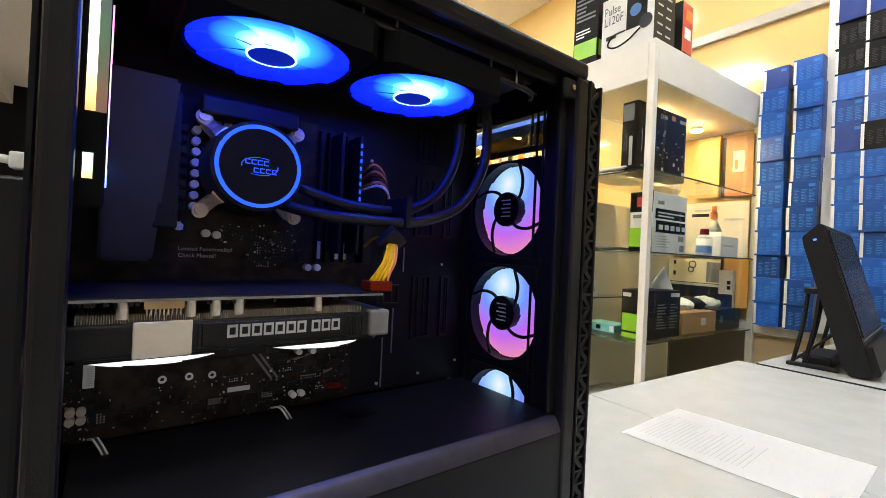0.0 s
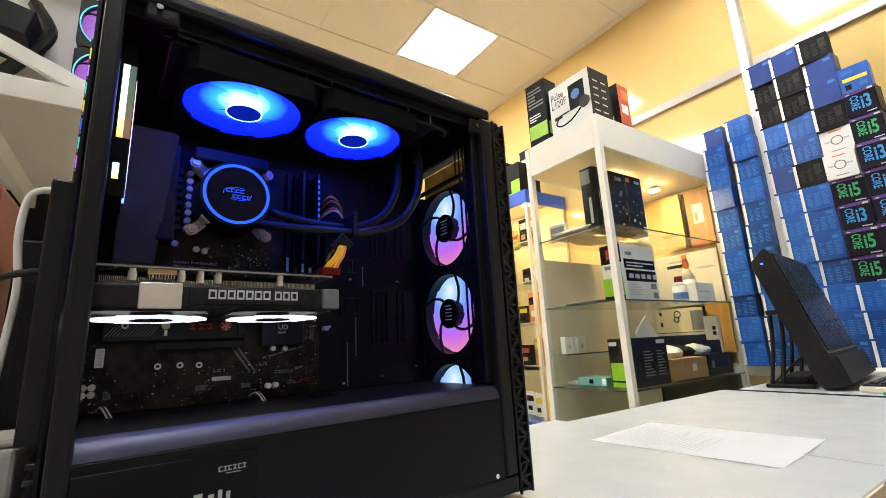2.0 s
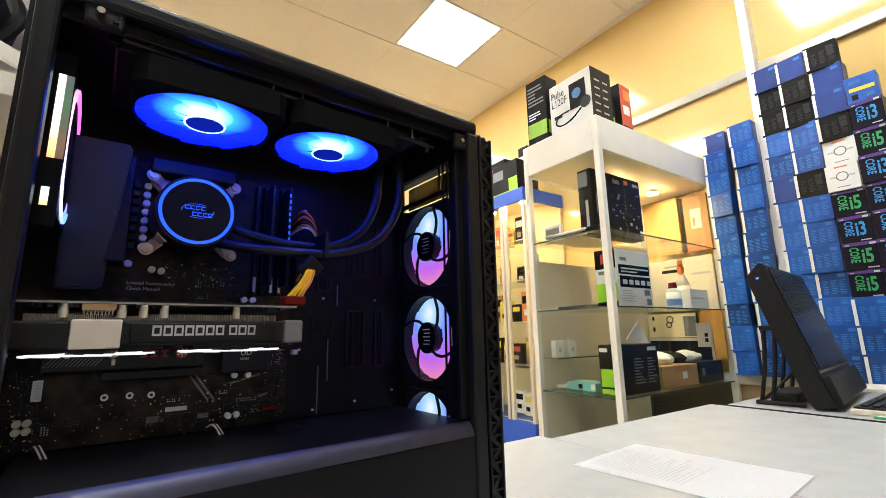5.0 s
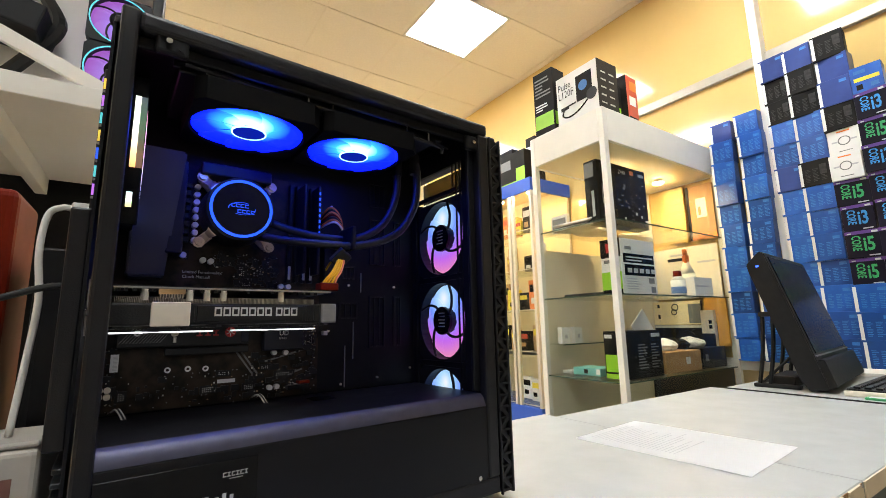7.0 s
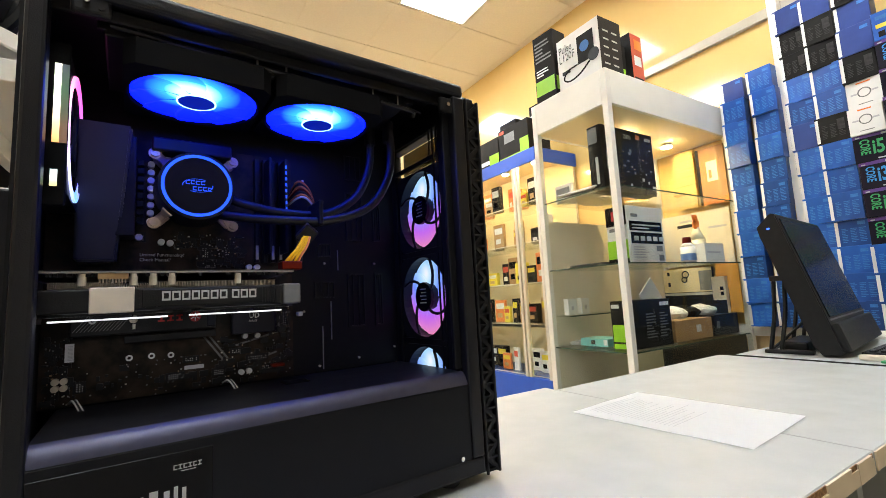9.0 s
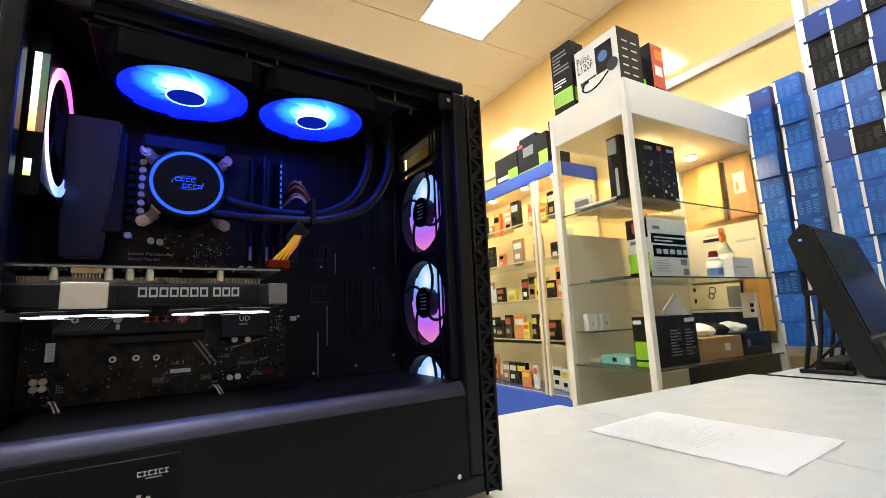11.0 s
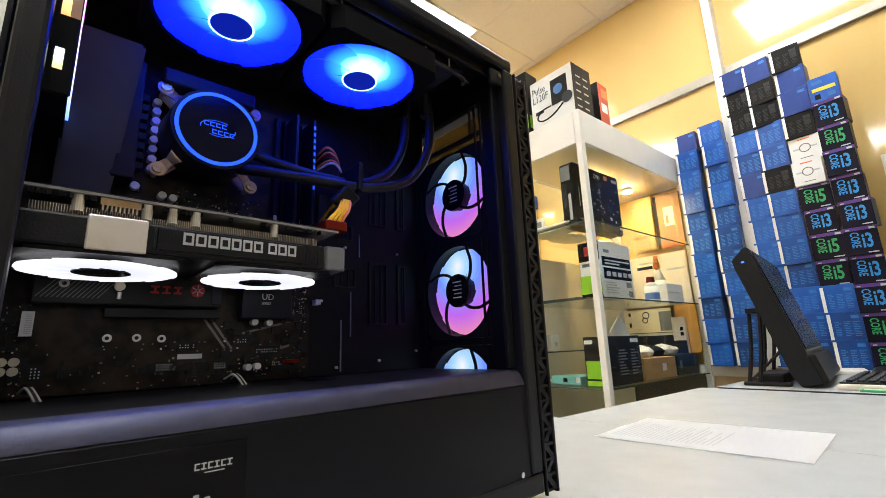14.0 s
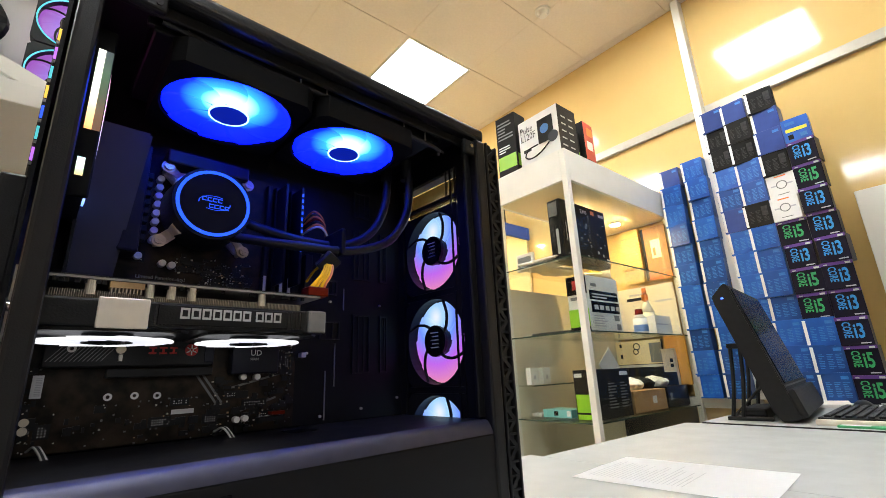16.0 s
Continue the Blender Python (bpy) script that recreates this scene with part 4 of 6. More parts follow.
for tone, count in (("tin", 70), ("gpu_shroud", 260), ("grey_part", 190), ("brass", 45)):
    bm = bmesh.new()
    for k in range(count):
        zone = rnd.choice(((0.03, 0.255, 0.138, 0.178), (0.17, 0.258, 0.14, 0.2), (0.145, 0.2, 0.285, 0.31), (0.236, 0.258, 0.2, 0.235), (0.12, 0.2, 0.306, 0.325), (0.008, 0.03, 0.14, 0.21)))
        u, z = rnd.uniform(*zone[:2]), rnd.uniform(*zone[2:])
        w, h = (rnd.uniform(0.0003, 0.0009), rnd.uniform(0.0003, 0.0009)) if tone != "gpu_shroud" else (rnd.uniform(0.001, 0.0045), rnd.uniform(0.001, 0.0035))
        box(bm, (u - w, BV - rnd.uniform(0.001, 0.003), z - h), (u + w, BV + 0.0002, z + h))
    tagged(S("solder_field", bm, tone), kind="stuff")
for u, z, nx, nz, step in ((0.236, 0.199, 4, 9, 0.0023), (0.249, 0.206, 2, 7, 0.0026), (0.205, 0.1655, 9, 2, 0.0026), (0.118, 0.153, 7, 3, 0.0022), (0.135, 0.172, 6, 2, 0.0022), (0.166, 0.152, 5, 3, 0.0022), (0.222, 0.15, 8, 3, 0.0022),
                           (0.035, 0.152, 3, 4, 0.0023), (0.015, 0.147, 2, 3, 0.0024), (0.15, 0.284, 8, 3, 0.0022), (0.152, 0.297, 3, 5, 0.0026), (0.186, 0.176, 5, 2, 0.0024), (0.178, 0.3, 3, 3, 0.003), (0.085, 0.316, 3, 4, 0.0022)):
    bm = bmesh.new()
    for i in range(nx):
        for j in range(nz):
            if rnd.random() < 0.82:
                box(bm, (u + i * step, BV - 0.0012, z + j * step), (u + i * step + 0.0009, BV + 0.0001, z + j * step + 0.0009))
    tagged(S("pin_field", bm, "cap_top"), kind="stuff")
    S("chip", one_box((u - 0.003, BV - 0.0009, z - 0.002), (u + nx * step + 0.001, BV - 0.0002, z + nz * step + 0.001)), "gpu_shroud")
S("chip_socket", one_box((0.218, 0.162, 0.147), (0.247, BV, 0.152)), "black_plastic")
S("chip_socket", one_box((0.232, 0.16, 0.1535), (0.247, BV, 0.157)), "red_plastic")
for u, z in ((0.2, 0.196), (0.215, 0.1955), (0.205, 0.152), (0.196, 0.1515), (0.018, 0.165), (0.025, 0.165), (0.018, 0.158), (0.025, 0.158)):
    bm = bmesh.new()
    cyl(bm, (u, BV, z), (u, 0.164, z), 0.0033, 14)
    S("capacitor", bm, "cap_top" if u > 0.1 else "grey_plate")
for u, z in ((0.138, 0.152), (0.15, 0.152), (0.172, 0.19), (0.22, 0.185)):
    S("chip", one_box((u, 0.169, z), (u + 0.009, BV, z + 0.007)), "gpu_shroud")
for u in (0.178, 0.034):
    for k in range(4):
        bm = bmesh.new()
        sweep(bm, [(u - 0.004 + 0.002 * k, 0.165, 0.142), (u + 0.001 * k, 0.15, 0.146), (u + 0.006 + 0.001 * k, 0.142, 0.136), (u + 0.007 + 0.0015 * k, 0.142, 0.129)], 0.001, 6, 4)
        P("front_lead", bm, ("wire_white", "wire_black", "wire_black", "wire_white")[k])

# ---- graphics card ----
GZ0, GZ1, GV = 0.233, 0.254, 0.043
card = P("graphics_card", one_box((0.012, GV, GZ0), (0.214, 0.155, GZ1), 0.002), "gpu_shroud", label="long black graphics card with white lit fans")
G = lambda name, bm, m, label="": part(name, bm, m, card, label)
G("end_cap", one_box((0.2145, GV - 0.0005, GZ0), (0.2335, 0.155, GZ1 + 0.001), 0.002), "grey_part", "grey end cap")
G("side_plate", one_box((0.0505, GV - 0.0022, GZ0 - 0.001), (0.083, GV - 0.0002, GZ1 + 0.001), 0.001), "grey_plate", "pale metal plate")
G("name_plate", one_box((0.0885, GV - 0.0016, GZ0 + 0.003), (0.206, GV - 0.0002, GZ1 - 0.002), 0.0006, 1), "black_plastic")
x = 0.104
for k in range(10):
    x += 0.003 if k == 7 else 0
    G("badge_mark", ring(bmesh.new(), 0.0028, 0.0048, 0, 0.0005, 4, Matrix.Translation((x + 0.0034, GV - 0.0017, 0.2457)) @ Matrix.Diagonal((1, 1, 1.3, 1)) @ pose(0, 0, 0, 90, 0, 0) @ pose(0, 0, 0, 0, 0, 45)), "silver_print")
    x += 0.0081
for k in range(6):
    bm = bmesh.new()
    box(bm, (0.0865 + k * 0.0026, GV - 0.0014, GZ0 + 0.003), (0.088 + k * 0.0026, GV - 0.0001, GZ1 - 0.002))
    G("grip", bm, "gpu_shroud")
    bm = bmesh.new()
    box(bm, (0.193 + k * 0.0026, GV - 0.0024, GZ0 + 0.003), (0.1945 + k * 0.0026, GV - 0.0001, GZ1 - 0.002))
    G("grip", bm, "gpu_shroud")
bm = bmesh.new()
for k in range(138):
    box(bm, (0.0226 + k * 0.00134, GV + 0.002, GZ1 + 0.0002), (0.02305 + k * 0.00134, 0.15, GZ1 + (0.0042 if 38 < k < 58 else 0.0056)))
tagged(G("fin", bm, "fin_metal"), kind="stuff")
G("circuit_board", one_box((0.006, GV - 0.001, 0.2675), (0.226, BV - 0.003, 0.2692)), "edge_grey")
G("back_plate", one_box((0.006, GV + 0.0, 0.2692), (0.226, BV - 0.004, 0.2703)), "gpu_shroud")
bm = bmesh.new()
for k in range(30):
    u = rnd.uniform(0.02, 0.21)
    box(bm, (u, GV + 0.002, 0.2645), (u + rnd.uniform(0.001, 0.004), GV + 0.006, 0.2675))
tagged(G("solder_field", bm, "gpu_shroud"), kind="stuff")
for u in (0.045, 0.082, 0.097, 0.112, 0.17):
    bm = bmesh.new()
    cyl(bm, (u, GV + 0.004, 0.2565), (u, GV + 0.004, 0.2672), 0.0033, 16)
    G("capacitor", bm, "tin")
G("board_chip", one_box((0.056, GV + 0.001, 0.2625), (0.078, GV + 0.01, 0.2674)), "brass")
for k in range(9):
    G("chip_leg", one_box((0.057 + k * 0.0023, GV + 0.0005, 0.2585), (0.058 + k * 0.0023, GV + 0.006, 0.2624)), "fin_metal")
G("slot_bracket", one_box((0.003, GV + 0.01, 0.225), (0.0045, BV, 0.275)), "tin")
bm = bmesh.new()
cyl(bm, (0.012, GV + 0.008, 0.246), (0.003, GV + 0.008, 0.246), 0.004, 14)
G("bracket_screw", bm, "chrome")
for u in (0.065, 0.178):
    g = part("cooling_fan", square_frame(bmesh.new(), 0.049, 0.0475, GZ0 - 0.0025, GZ0 - 0.0002, 40, Matrix.Translation((u, 0.095, 0))), "black_plastic", card)
    for k in range(9):
        if k == 0:
            first_blade = part("blade", blade(0.0165, 0.047, 20, 0.0005, width=54), "fan_white", g, "white lit blade", True)
            b = first_blade
        else:
            b = new("blade", first_blade.data)
            b.parent = g
        b.matrix_local = Matrix.Translation((u, 0.095, GZ0 - 0.0068)) @ pose(0, 0, 0, 0, 0, 40 * k)
    bm = bmesh.new()
    cyl(bm, (u, 0.095, GZ0 - 0.0076), (u, 0.095, GZ0 - 0.0003), 0.0175, 28)
    part("hub", bm, "gloss_black", g)
# power lead of the card
G("power_socket", one_box((0.214, GV + 0.001, 0.2705), (0.236, GV + 0.018, 0.2795), 0.0008, 1), "red_plastic", "red power socket")
for k in range(8):
    bm = bmesh.new()
    a, b = k % 4, k // 4
    sweep(bm, [(0.219 + a * 0.0045, GV + 0.006 + b * 0.006, 0.278), (0.2255 + a * 0.0036, GV + 0.007 + b * 0.005, 0.286), (0.2365 + a * 0.003, GV + 0.014 + b * 0.004, 0.2975), (0.25 + a * 0.002, GV + 0.035 + b * 0.003, 0.314), (0.262, 0.13, 0.318), (0.266, 0.176, 0.3)], 0.0014, 6, 5)
    P("power_wire", bm, "wire_yellow" if k not in (3, 6) else "wire_orange" if k == 3 else "wire_black")
P("power_plug", one_box((-0.009, -0.008, -0.011), (0.009, 0.008, 0.011), 0.0012, 1, pose(0.253, GV + 0.036, 0.3155, 25, 38, 0)), "black_plastic")
P("power_plug", one_box((0.262, 0.155, 0.29), (0.272, 0.1775, 0.345), 0.001), "black_plastic")
for k in range(7):
    bm = bmesh.new()
    v = 0.15 - k * 0.002
    sweep(bm, [(0.258 - k * 0.001, 0.165, 0.385 - k * 0.003), (0.262, v - 0.01, 0.398 - k * 0.004), (0.276, v - 0.01, 0.39 - k * 0.004), (0.289 - 0.001 * k, v + 0.005, 0.37 - k * 0.003), (0.295, 0.177, 0.35)], 0.0014, 6, 5)
    P("harness_wire", bm, ("wire_orange", "wire_black", "wire_orange", "red_plastic", "wire_black", "wire_orange", "wire_white")[k])
# liquid cooler hoses
for k, pts in enumerate((((0.165, 0.135, 0.345), (0.185, 0.11, 0.338), (0.225, 0.092, 0.334), (0.285, 0.085, 0.336), (0.34, 0.083, 0.358), (0.37, 0.083, 0.402), (0.377, 0.085, 0.45), (0.376, 0.09, 0.485)),
                         ((0.17, 0.14, 0.368), (0.2, 0.122, 0.355), (0.24, 0.112, 0.347), (0.29, 0.11, 0.35), (0.333, 0.11, 0.377), (0.355, 0.11, 0.425), (0.358, 0.112, 0.485)))):
    bm = bmesh.new()
    sweep(bm, pts, 0.0056, 12, 8)
    P("cooling_hose", bm, "rubber", smooth=True)
    bm = bmesh.new()
    cyl(bm, (pts[-1][0], pts[-1][1], 0.455), (pts[-1][0], pts[-1][1], 0.485), 0.0078, 16)
    P("hose_collar", bm, "black_plastic")
P("hose_clip", one_box((0.268, 0.076, 0.328), (0.274, 0.12, 0.36), 0.002), "black_plastic")

# ---- glass display cabinet ----
CX0, CX1, CY0, CY1, CT = 1.983, 3.035, 1.27, 1.735, 2.01
cab = thing("display_cabinet", (0, 0, 0), 0, "white framed glass display cabinet with stocked glass shelves", "cabinet")
for x in (CX0, CX1 - 0.03):
    for y in (CY0, CY1 - 0.03):
        part("post", one_box((x, y, 0), (x + 0.03, y + 0.03, CT), 0.003), "white_metal", cab)
part("top_fascia", one_box((CX0 + 0.0305, CY0 + 0.001, CT - 0.16), (CX1 - 0.0305, CY0 + 0.02, CT - 0.003), 0.002), "white_metal", cab)
part("top_fascia", one_box((CX0 + 0.0305, CY1 - 0.02, CT - 0.16), (CX1 - 0.0305, CY1 - 0.001, CT - 0.003), 0.002), "white_metal", cab)
part("top_fascia", one_box((CX0 + 0.001, CY0 + 0.0305, CT - 0.16), (CX0 + 0.02, CY1 - 0.0305, CT - 0.003), 0.002), "white_metal", cab)
part("top_fascia", one_box((CX1 - 0.02, CY0 + 0.0305, CT - 0.16), (CX1 - 0.001, CY1 - 0.0305, CT - 0.003), 0.002), "white_metal", cab)
part("top_panel", one_box((CX0 + 0.0205, CY0 + 0.0205, CT - 0.158), (CX1 - 0.0205, CY1 - 0.0205, CT - 0.146)), "cream_board", cab)
part("top_cover", one_box((CX0 + 0.004, CY0 + 0.004, CT - 0.0025), (CX1 - 0.004, CY1 - 0.004, CT + 0.001)), "white_metal", cab)
SH = (1.485, 1.145, 0.768, 0.42)
for z in SH:
    sh = part("shelf", one_box((CX0 + 0.012, CY0 + 0.012, z - 0.005), (CX1 - 0.012, CY1 - 0.012, z)), "shelf_glass", cab, "clear glass shelf")
    part("front_edge", one_box((CX0 + 0.032, CY0 + 0.009, z - 0.006), (CX1 - 0.032, CY0 + 0.0118, z)), "glass_edge", sh)
    part("side_edge", one_box((CX0 + 0.009, CY0 + 0.032, z - 0.006), (CX0 + 0.0118, CY1 - 0.032, z)), "glass_edge", sh)
for a, b in (((CX0 + 0.031, CY0 + 0.003, 0.1), (CX1 - 0.031, CY0 + 0.006, CT - 0.161)), ((CX0 + 0.003, CY0 + 0.031, 0.1), (CX0 + 0.006, CY1 - 0.031, CT - 0.161))):
    g = part("pane", one_box(a, b), "glass", cab, "clear glass pane")
    g.visible_shadow = False
part("back_pane", one_box((CX0 + 0.031, CY1 - 0.012, 0.1), (CX1 - 0.031, CY1 - 0.008, 1.40)), "frosted", cab, "frosted beige back")
part("plinth", one_box((CX0 + 0.031, CY0 + 0.012, 0.02), (CX1 - 0.031, CY1 - 0.012, 0.12)), "white_metal", cab)
part("lower_board", one_box((2.25, CY0 + 0.03, 0.43), (CX1 - 0.035, CY0 + 0.04, 0.758)), "black_plastic", cab)
for x, y in ((2.45, 1.5), (2.8, 1.5)):
    sp = part("spot_lamp", cyl(bmesh.new(), (x, y, CT - 0.175), (x, y, CT - 0.158), 0.03, 20), "white_metal", cab)
    part("bulb", cyl(bmesh.new(), (x, y, CT - 0.179), (x, y, CT - 0.1755), 0.028, 20), "bulb", sp, "glowing warm bulb")


def carton(name, at, size, body, label, category="box", rz=0.0, prints=(), group=""):
    """A card box standing on its base; prints: (face, from, to, up from, up to, material), as shares of that face."""
    sx, sy, sz = size
    c = thing(name, at, rz, label, category, group)
    part("body", one_box((0, 0, 0), size, 0.0015, 1), body, c)
    for k, (face, a, b, lo, hi, m) in enumerate(prints):
        d = 0.0006 + 0.0003 * k
        if face == "front":  # looks along -y
            bm = one_box((a * sx, -d, lo * sz), (b * sx, -d + 0.0003, hi * sz))
        elif face == "side":  # looks along -x
            bm = one_box((-d, sy * (1 - b), lo * sz), (-d + 0.0003, sy * (1 - a), hi * sz))
        else:
            bm = one_box((a * sx, lo * sy, sz + d - 0.0003), (b * sx, hi * sy, sz + d))
        part("print", bm, m, c)
    return c


def rows(face, a, b, lo, hi, count, m, seed):
    """Lines of unreadable print."""
    r = random.Random(seed)
    out = []
    for k in range(count):
        z = lo + (hi - lo) * k / count
        out.append((face, a, a + (b - a) * r.uniform(0.45, 1), z, z + (hi - lo) / count * 0.45, m))
    return out


# on the cabinet's roof
R = CT + 0.0012
c = carton("graphics_card_box", (2.0, 1.565, R), (0.1, 0.13, 0.36), "box_black", "tall black and green graphics card box", rz=4,
           prints=[("side", 0.04, 0.96, 0.1, 0.32, "lime")] + rows("side", 0.1, 0.75, 0.38, 0.5, 3, "white_print", 1) + rows("side", 0.1, 0.9, 0.6, 0.92, 6, "grey_part", 2) + [("front", 0.05, 0.95, 0.1, 0.3, "lime")])
c = carton("cooler_box", (2.0, 1.293, R), (0.155, 0.25, 0.262), "box_white", "white cooler box with a picture of the cooler",
           prints=[("front", 0.0, 1.0, 0.0, 1.0, "gpu_shroud"), ("side", 0.1, 0.3, 0.28, 0.35, "gpu_shroud")] + [("front", 0.15 + 0.4 * (k % 2), 0.4 + 0.4 * (k % 2), 0.14 + 0.15 * (k // 2), 0.17 + 0.15 * (k // 2), "silver_print") for k in range(10)])
words("Pulse", 0.055, "gloss_black", c, Matrix.Translation((-0.002, 0.238, 0.185)) @ FACE_X @ Matrix.Diagonal((0.72, 1, 1, 1)))
words("L120F", 0.055, "gloss_black", c, Matrix.Translation((-0.002, 0.238, 0.14)) @ FACE_X @ Matrix.Diagonal((0.72, 1, 1, 1)))
part("cooler_picture", one_box((-0.0022, 0.03, 0.085), (-0.0018, 0.125, 0.22), 0, m=None), "box_black", c)
bm = bmesh.new()
ring(bm, 0.0, 0.026, -0.0008, 0.0, 28, Matrix.Translation((-0.0024, 0.083, 0.16)) @ pose(0, 0, 0, 0, 90, 0))
part("fan_picture", bm, "pale_blue_print", c)
bm = bmesh.new()
ring(bm, 0.0, 0.03, -0.0008, 0.0, 28, Matrix.Translation((-0.003, 0.035, 0.095)) @ pose(0, 0, 0, 0, 90, 0))
part("pump_picture", bm, "gpu_shroud", c)
bm = bmesh.new()
sweep(bm, [(-0.001, 0.06, 0.075), (-0.001, 0.12, 0.04), (-0.001, 0.18, 0.03), (-0.001, 0.215, 0.05), (-0.001, 0.19, 0.085), (-0.001, 0.13, 0.09)], 0.004, 6)
part("hose_picture", bm, "gloss_black", c)
carton("graphics_card_box", (2.165, 1.36, R), (0.12, 0.3, 0.22), "box_black", "black graphics card box with a lime corner", prints=[("front", 0.1, 0.9, 0.05, 0.45, "lime"), ("side", 0.3, 0.9, 0.05, 0.4, "lime")])
carton("graphics_card_box", (2.29, 1.33, R), (0.1, 0.28, 0.285), "red_box", "red and black graphics card box", rz=3, prints=[("side", 0.0, 1.0, 0.0, 1.0, "box_black"), ("front", 0.1, 0.9, 0.02, 0.2, "box_black"), ("front", 0.2, 0.8, 0.42, 0.6, "white_print"), ("front", 0.3, 0.9, 0.72, 0.9, "orange_plastic")])

# on the shelves
r8 = random.Random(12)
small = []
for k in range(34):
    a, lo = r8.uniform(0.05, 0.9), r8.uniform(0.06, 0.72)
    small.append(("front", a, a + r8.uniform(0.015, 0.06), lo, lo + r8.uniform(0.012, 0.05), r8.choice(("grey_part", "black_box_print", "silver_print", "black_box_print", "grey_part", "brass"))))
mb = carton("motherboard_box", (2.05, 1.375, SH[0] + 0.001), (0.4, 0.075, 0.315), "box_black", "large black motherboard box standing on edge",
            prints=small + [("front", 0.88, 0.95, 0.07, 0.14, "white_print"), ("front", 0.04, 0.05, 0.3, 0.6, "silver_print"), ("front", 0.62, 0.7, 0.86, 0.93, "wire_orange"), ("front", 0.8, 0.92, 0.86, 0.91, "silver_print"),
                    ("side", 0.15, 0.85, 0.72, 0.95, "grey_part"), ("side", 0.6, 0.8, 0.1, 0.5, "silver_print"), ("side", 0.2, 0.5, 0.3, 0.68, "black_box_print")])
words("Z490", 0.03, "silver_print", mb, Matrix.Translation((0.15, -0.013, 0.262)) @ FACE_Y @ Matrix.Diagonal((0.9, 1, 1, 1)))
c = carton("graphics_card_box", (2.07, 1.30, SH[1] + 0.001), (0.27, 0.105, 0.255), "box_white", "white graphics card box with black print and a green side",
           prints=[("front", 0.06, 0.96, 0.56, 0.73, "gloss_black"), ("front", 0.08, 0.96, 0.33, 0.53, "gloss_black"), ("front", 0.12, 0.3, 0.8, 0.86, "grey_part"), ("front", 0.75, 0.92, 0.2, 0.3, "grey_part"), ("front", 0.8, 0.94, 0.03, 0.14, "grey_part"),
                   ("side", 0.0, 1.0, 0.66, 1.0, "gloss_black"), ("side", 0.0, 1.0, 0.08, 0.4, "lime"), ("side", 0.0, 1.0, 0.0, 0.08, "gloss_black"), ("side", 0.15, 0.85, 0.56, 0.62, "grey_part"), ("side", 0.3, 0.7, 0.75, 0.92, "red_print")]
           + rows("front", 0.1, 0.7, 0.08, 0.3, 5, "ink", 4) + [("front", 0.14 + 0.17 * k, 0.26 + 0.17 * k, 0.38, 0.46, "silver_print") for k in range(5)] + rows("front", 0.1, 0.9, 0.59, 0.7, 2, "silver_print", 8))
carton("graphics_card_box", (2.08, 1.32, SH[2] + 0.001), (0.28, 0.115, 0.21), "box_black", "black and green graphics card box on the lower shelf",
       prints=[("side", 0.05, 0.75, 0.14, 0.5, "lime"), ("side", 0.05, 0.75, 0.0, 0.1, "lime"), ("side", 0.05, 0.4, 0.85, 0.93, "white_print"), ("front", 0.7, 0.95, 0.86, 0.94, "white_print")] + rows("front", 0.3, 0.6, 0.2, 0.75, 9, "grey_part", 6) + rows("front", 0.65, 0.95, 0.2, 0.75, 9, "grey_part", 7))
carton("cardboard_box", (2.40, 1.33, SH[2] + 0.001), (0.33, 0.24, 0.1), "cardboard", "open brown cardboard box on the lower shelf", prints=[("front", 0.55, 0.68, 0.35, 0.7, "white_label"), ("front", 0.35, 0.352, 0, 1, "chipboard")])
c = carton("black_box", (2.75, 1.33, SH[2] + 0.001), (0.25, 0.25, 0.105), "box_black", "black box with crumpled bags on it", prints=[("front", 0.1, 0.22, 0.35, 0.7, "grey_part")])
bm = bmesh.new()
box(bm, (0, 0, 0), (0.13, 0.004, 0.17), 0, m=pose(2.36, 1.40, SH[2] + 0.1, 0, -38, 0))
tagged(part("loose_paper", bm, "paper"), "white sheet of paper leaning in the cardboard box", "paper")
for k, (x, w) in enumerate(((2.52, 0.12), (2.66, 0.1), (2.79, 0.14))):
    bm = bmesh.new()
    bmesh.ops.create_icosphere(bm, subdivisions=3, radius=1)
    for v in bm.verts:
        q = v.co.copy()
        v.co = Vector((x + w / 2 + q.x * w / 2, 1.45 + q.y * 0.08, SH[2] + 0.125 + q.z * 0.035)) + 0.012 * noise.noise_vector(q * 2.5 + Vector((k, 0, 0)))
    tagged(part("plastic_bag", bm, "box_white" if k != 1 else "box_black"), "crumpled plastic bag on the boxes", "bag", "plastic bags")
carton("router_box", (2.1, 1.48, SH[2] + 0.001), (0.12, 0.16, 0.036), "teal_box", "flat teal box lying on the glass shelf", prints=[("side", 0.4, 0.55, 0.25, 0.8, "gloss_black"), ("side", 0.85, 0.98, 0.2, 0.9, "box_white")])
led = part("shelf", one_box((CX0 + 0.035, 1.62, 0.913), (2.42, CY1 - 0.014, 0.918)), "shelf_glass", cab, "narrow glass ledge")
part("front_edge", one_box((CX0 + 0.035, 1.617, 0.912), (2.42, 1.6198, 0.918)), "glass_edge", led)
for k in range(2):
    carton("socket_box", (2.045 + 0.095 * k, 1.65, 0.919), (0.06, 0.03, 0.08), "box_white", "small white card box on the narrow glass ledge", group="small white boxes", prints=[("front", 0.35, 0.65, 0.3, 0.55, "ink")])
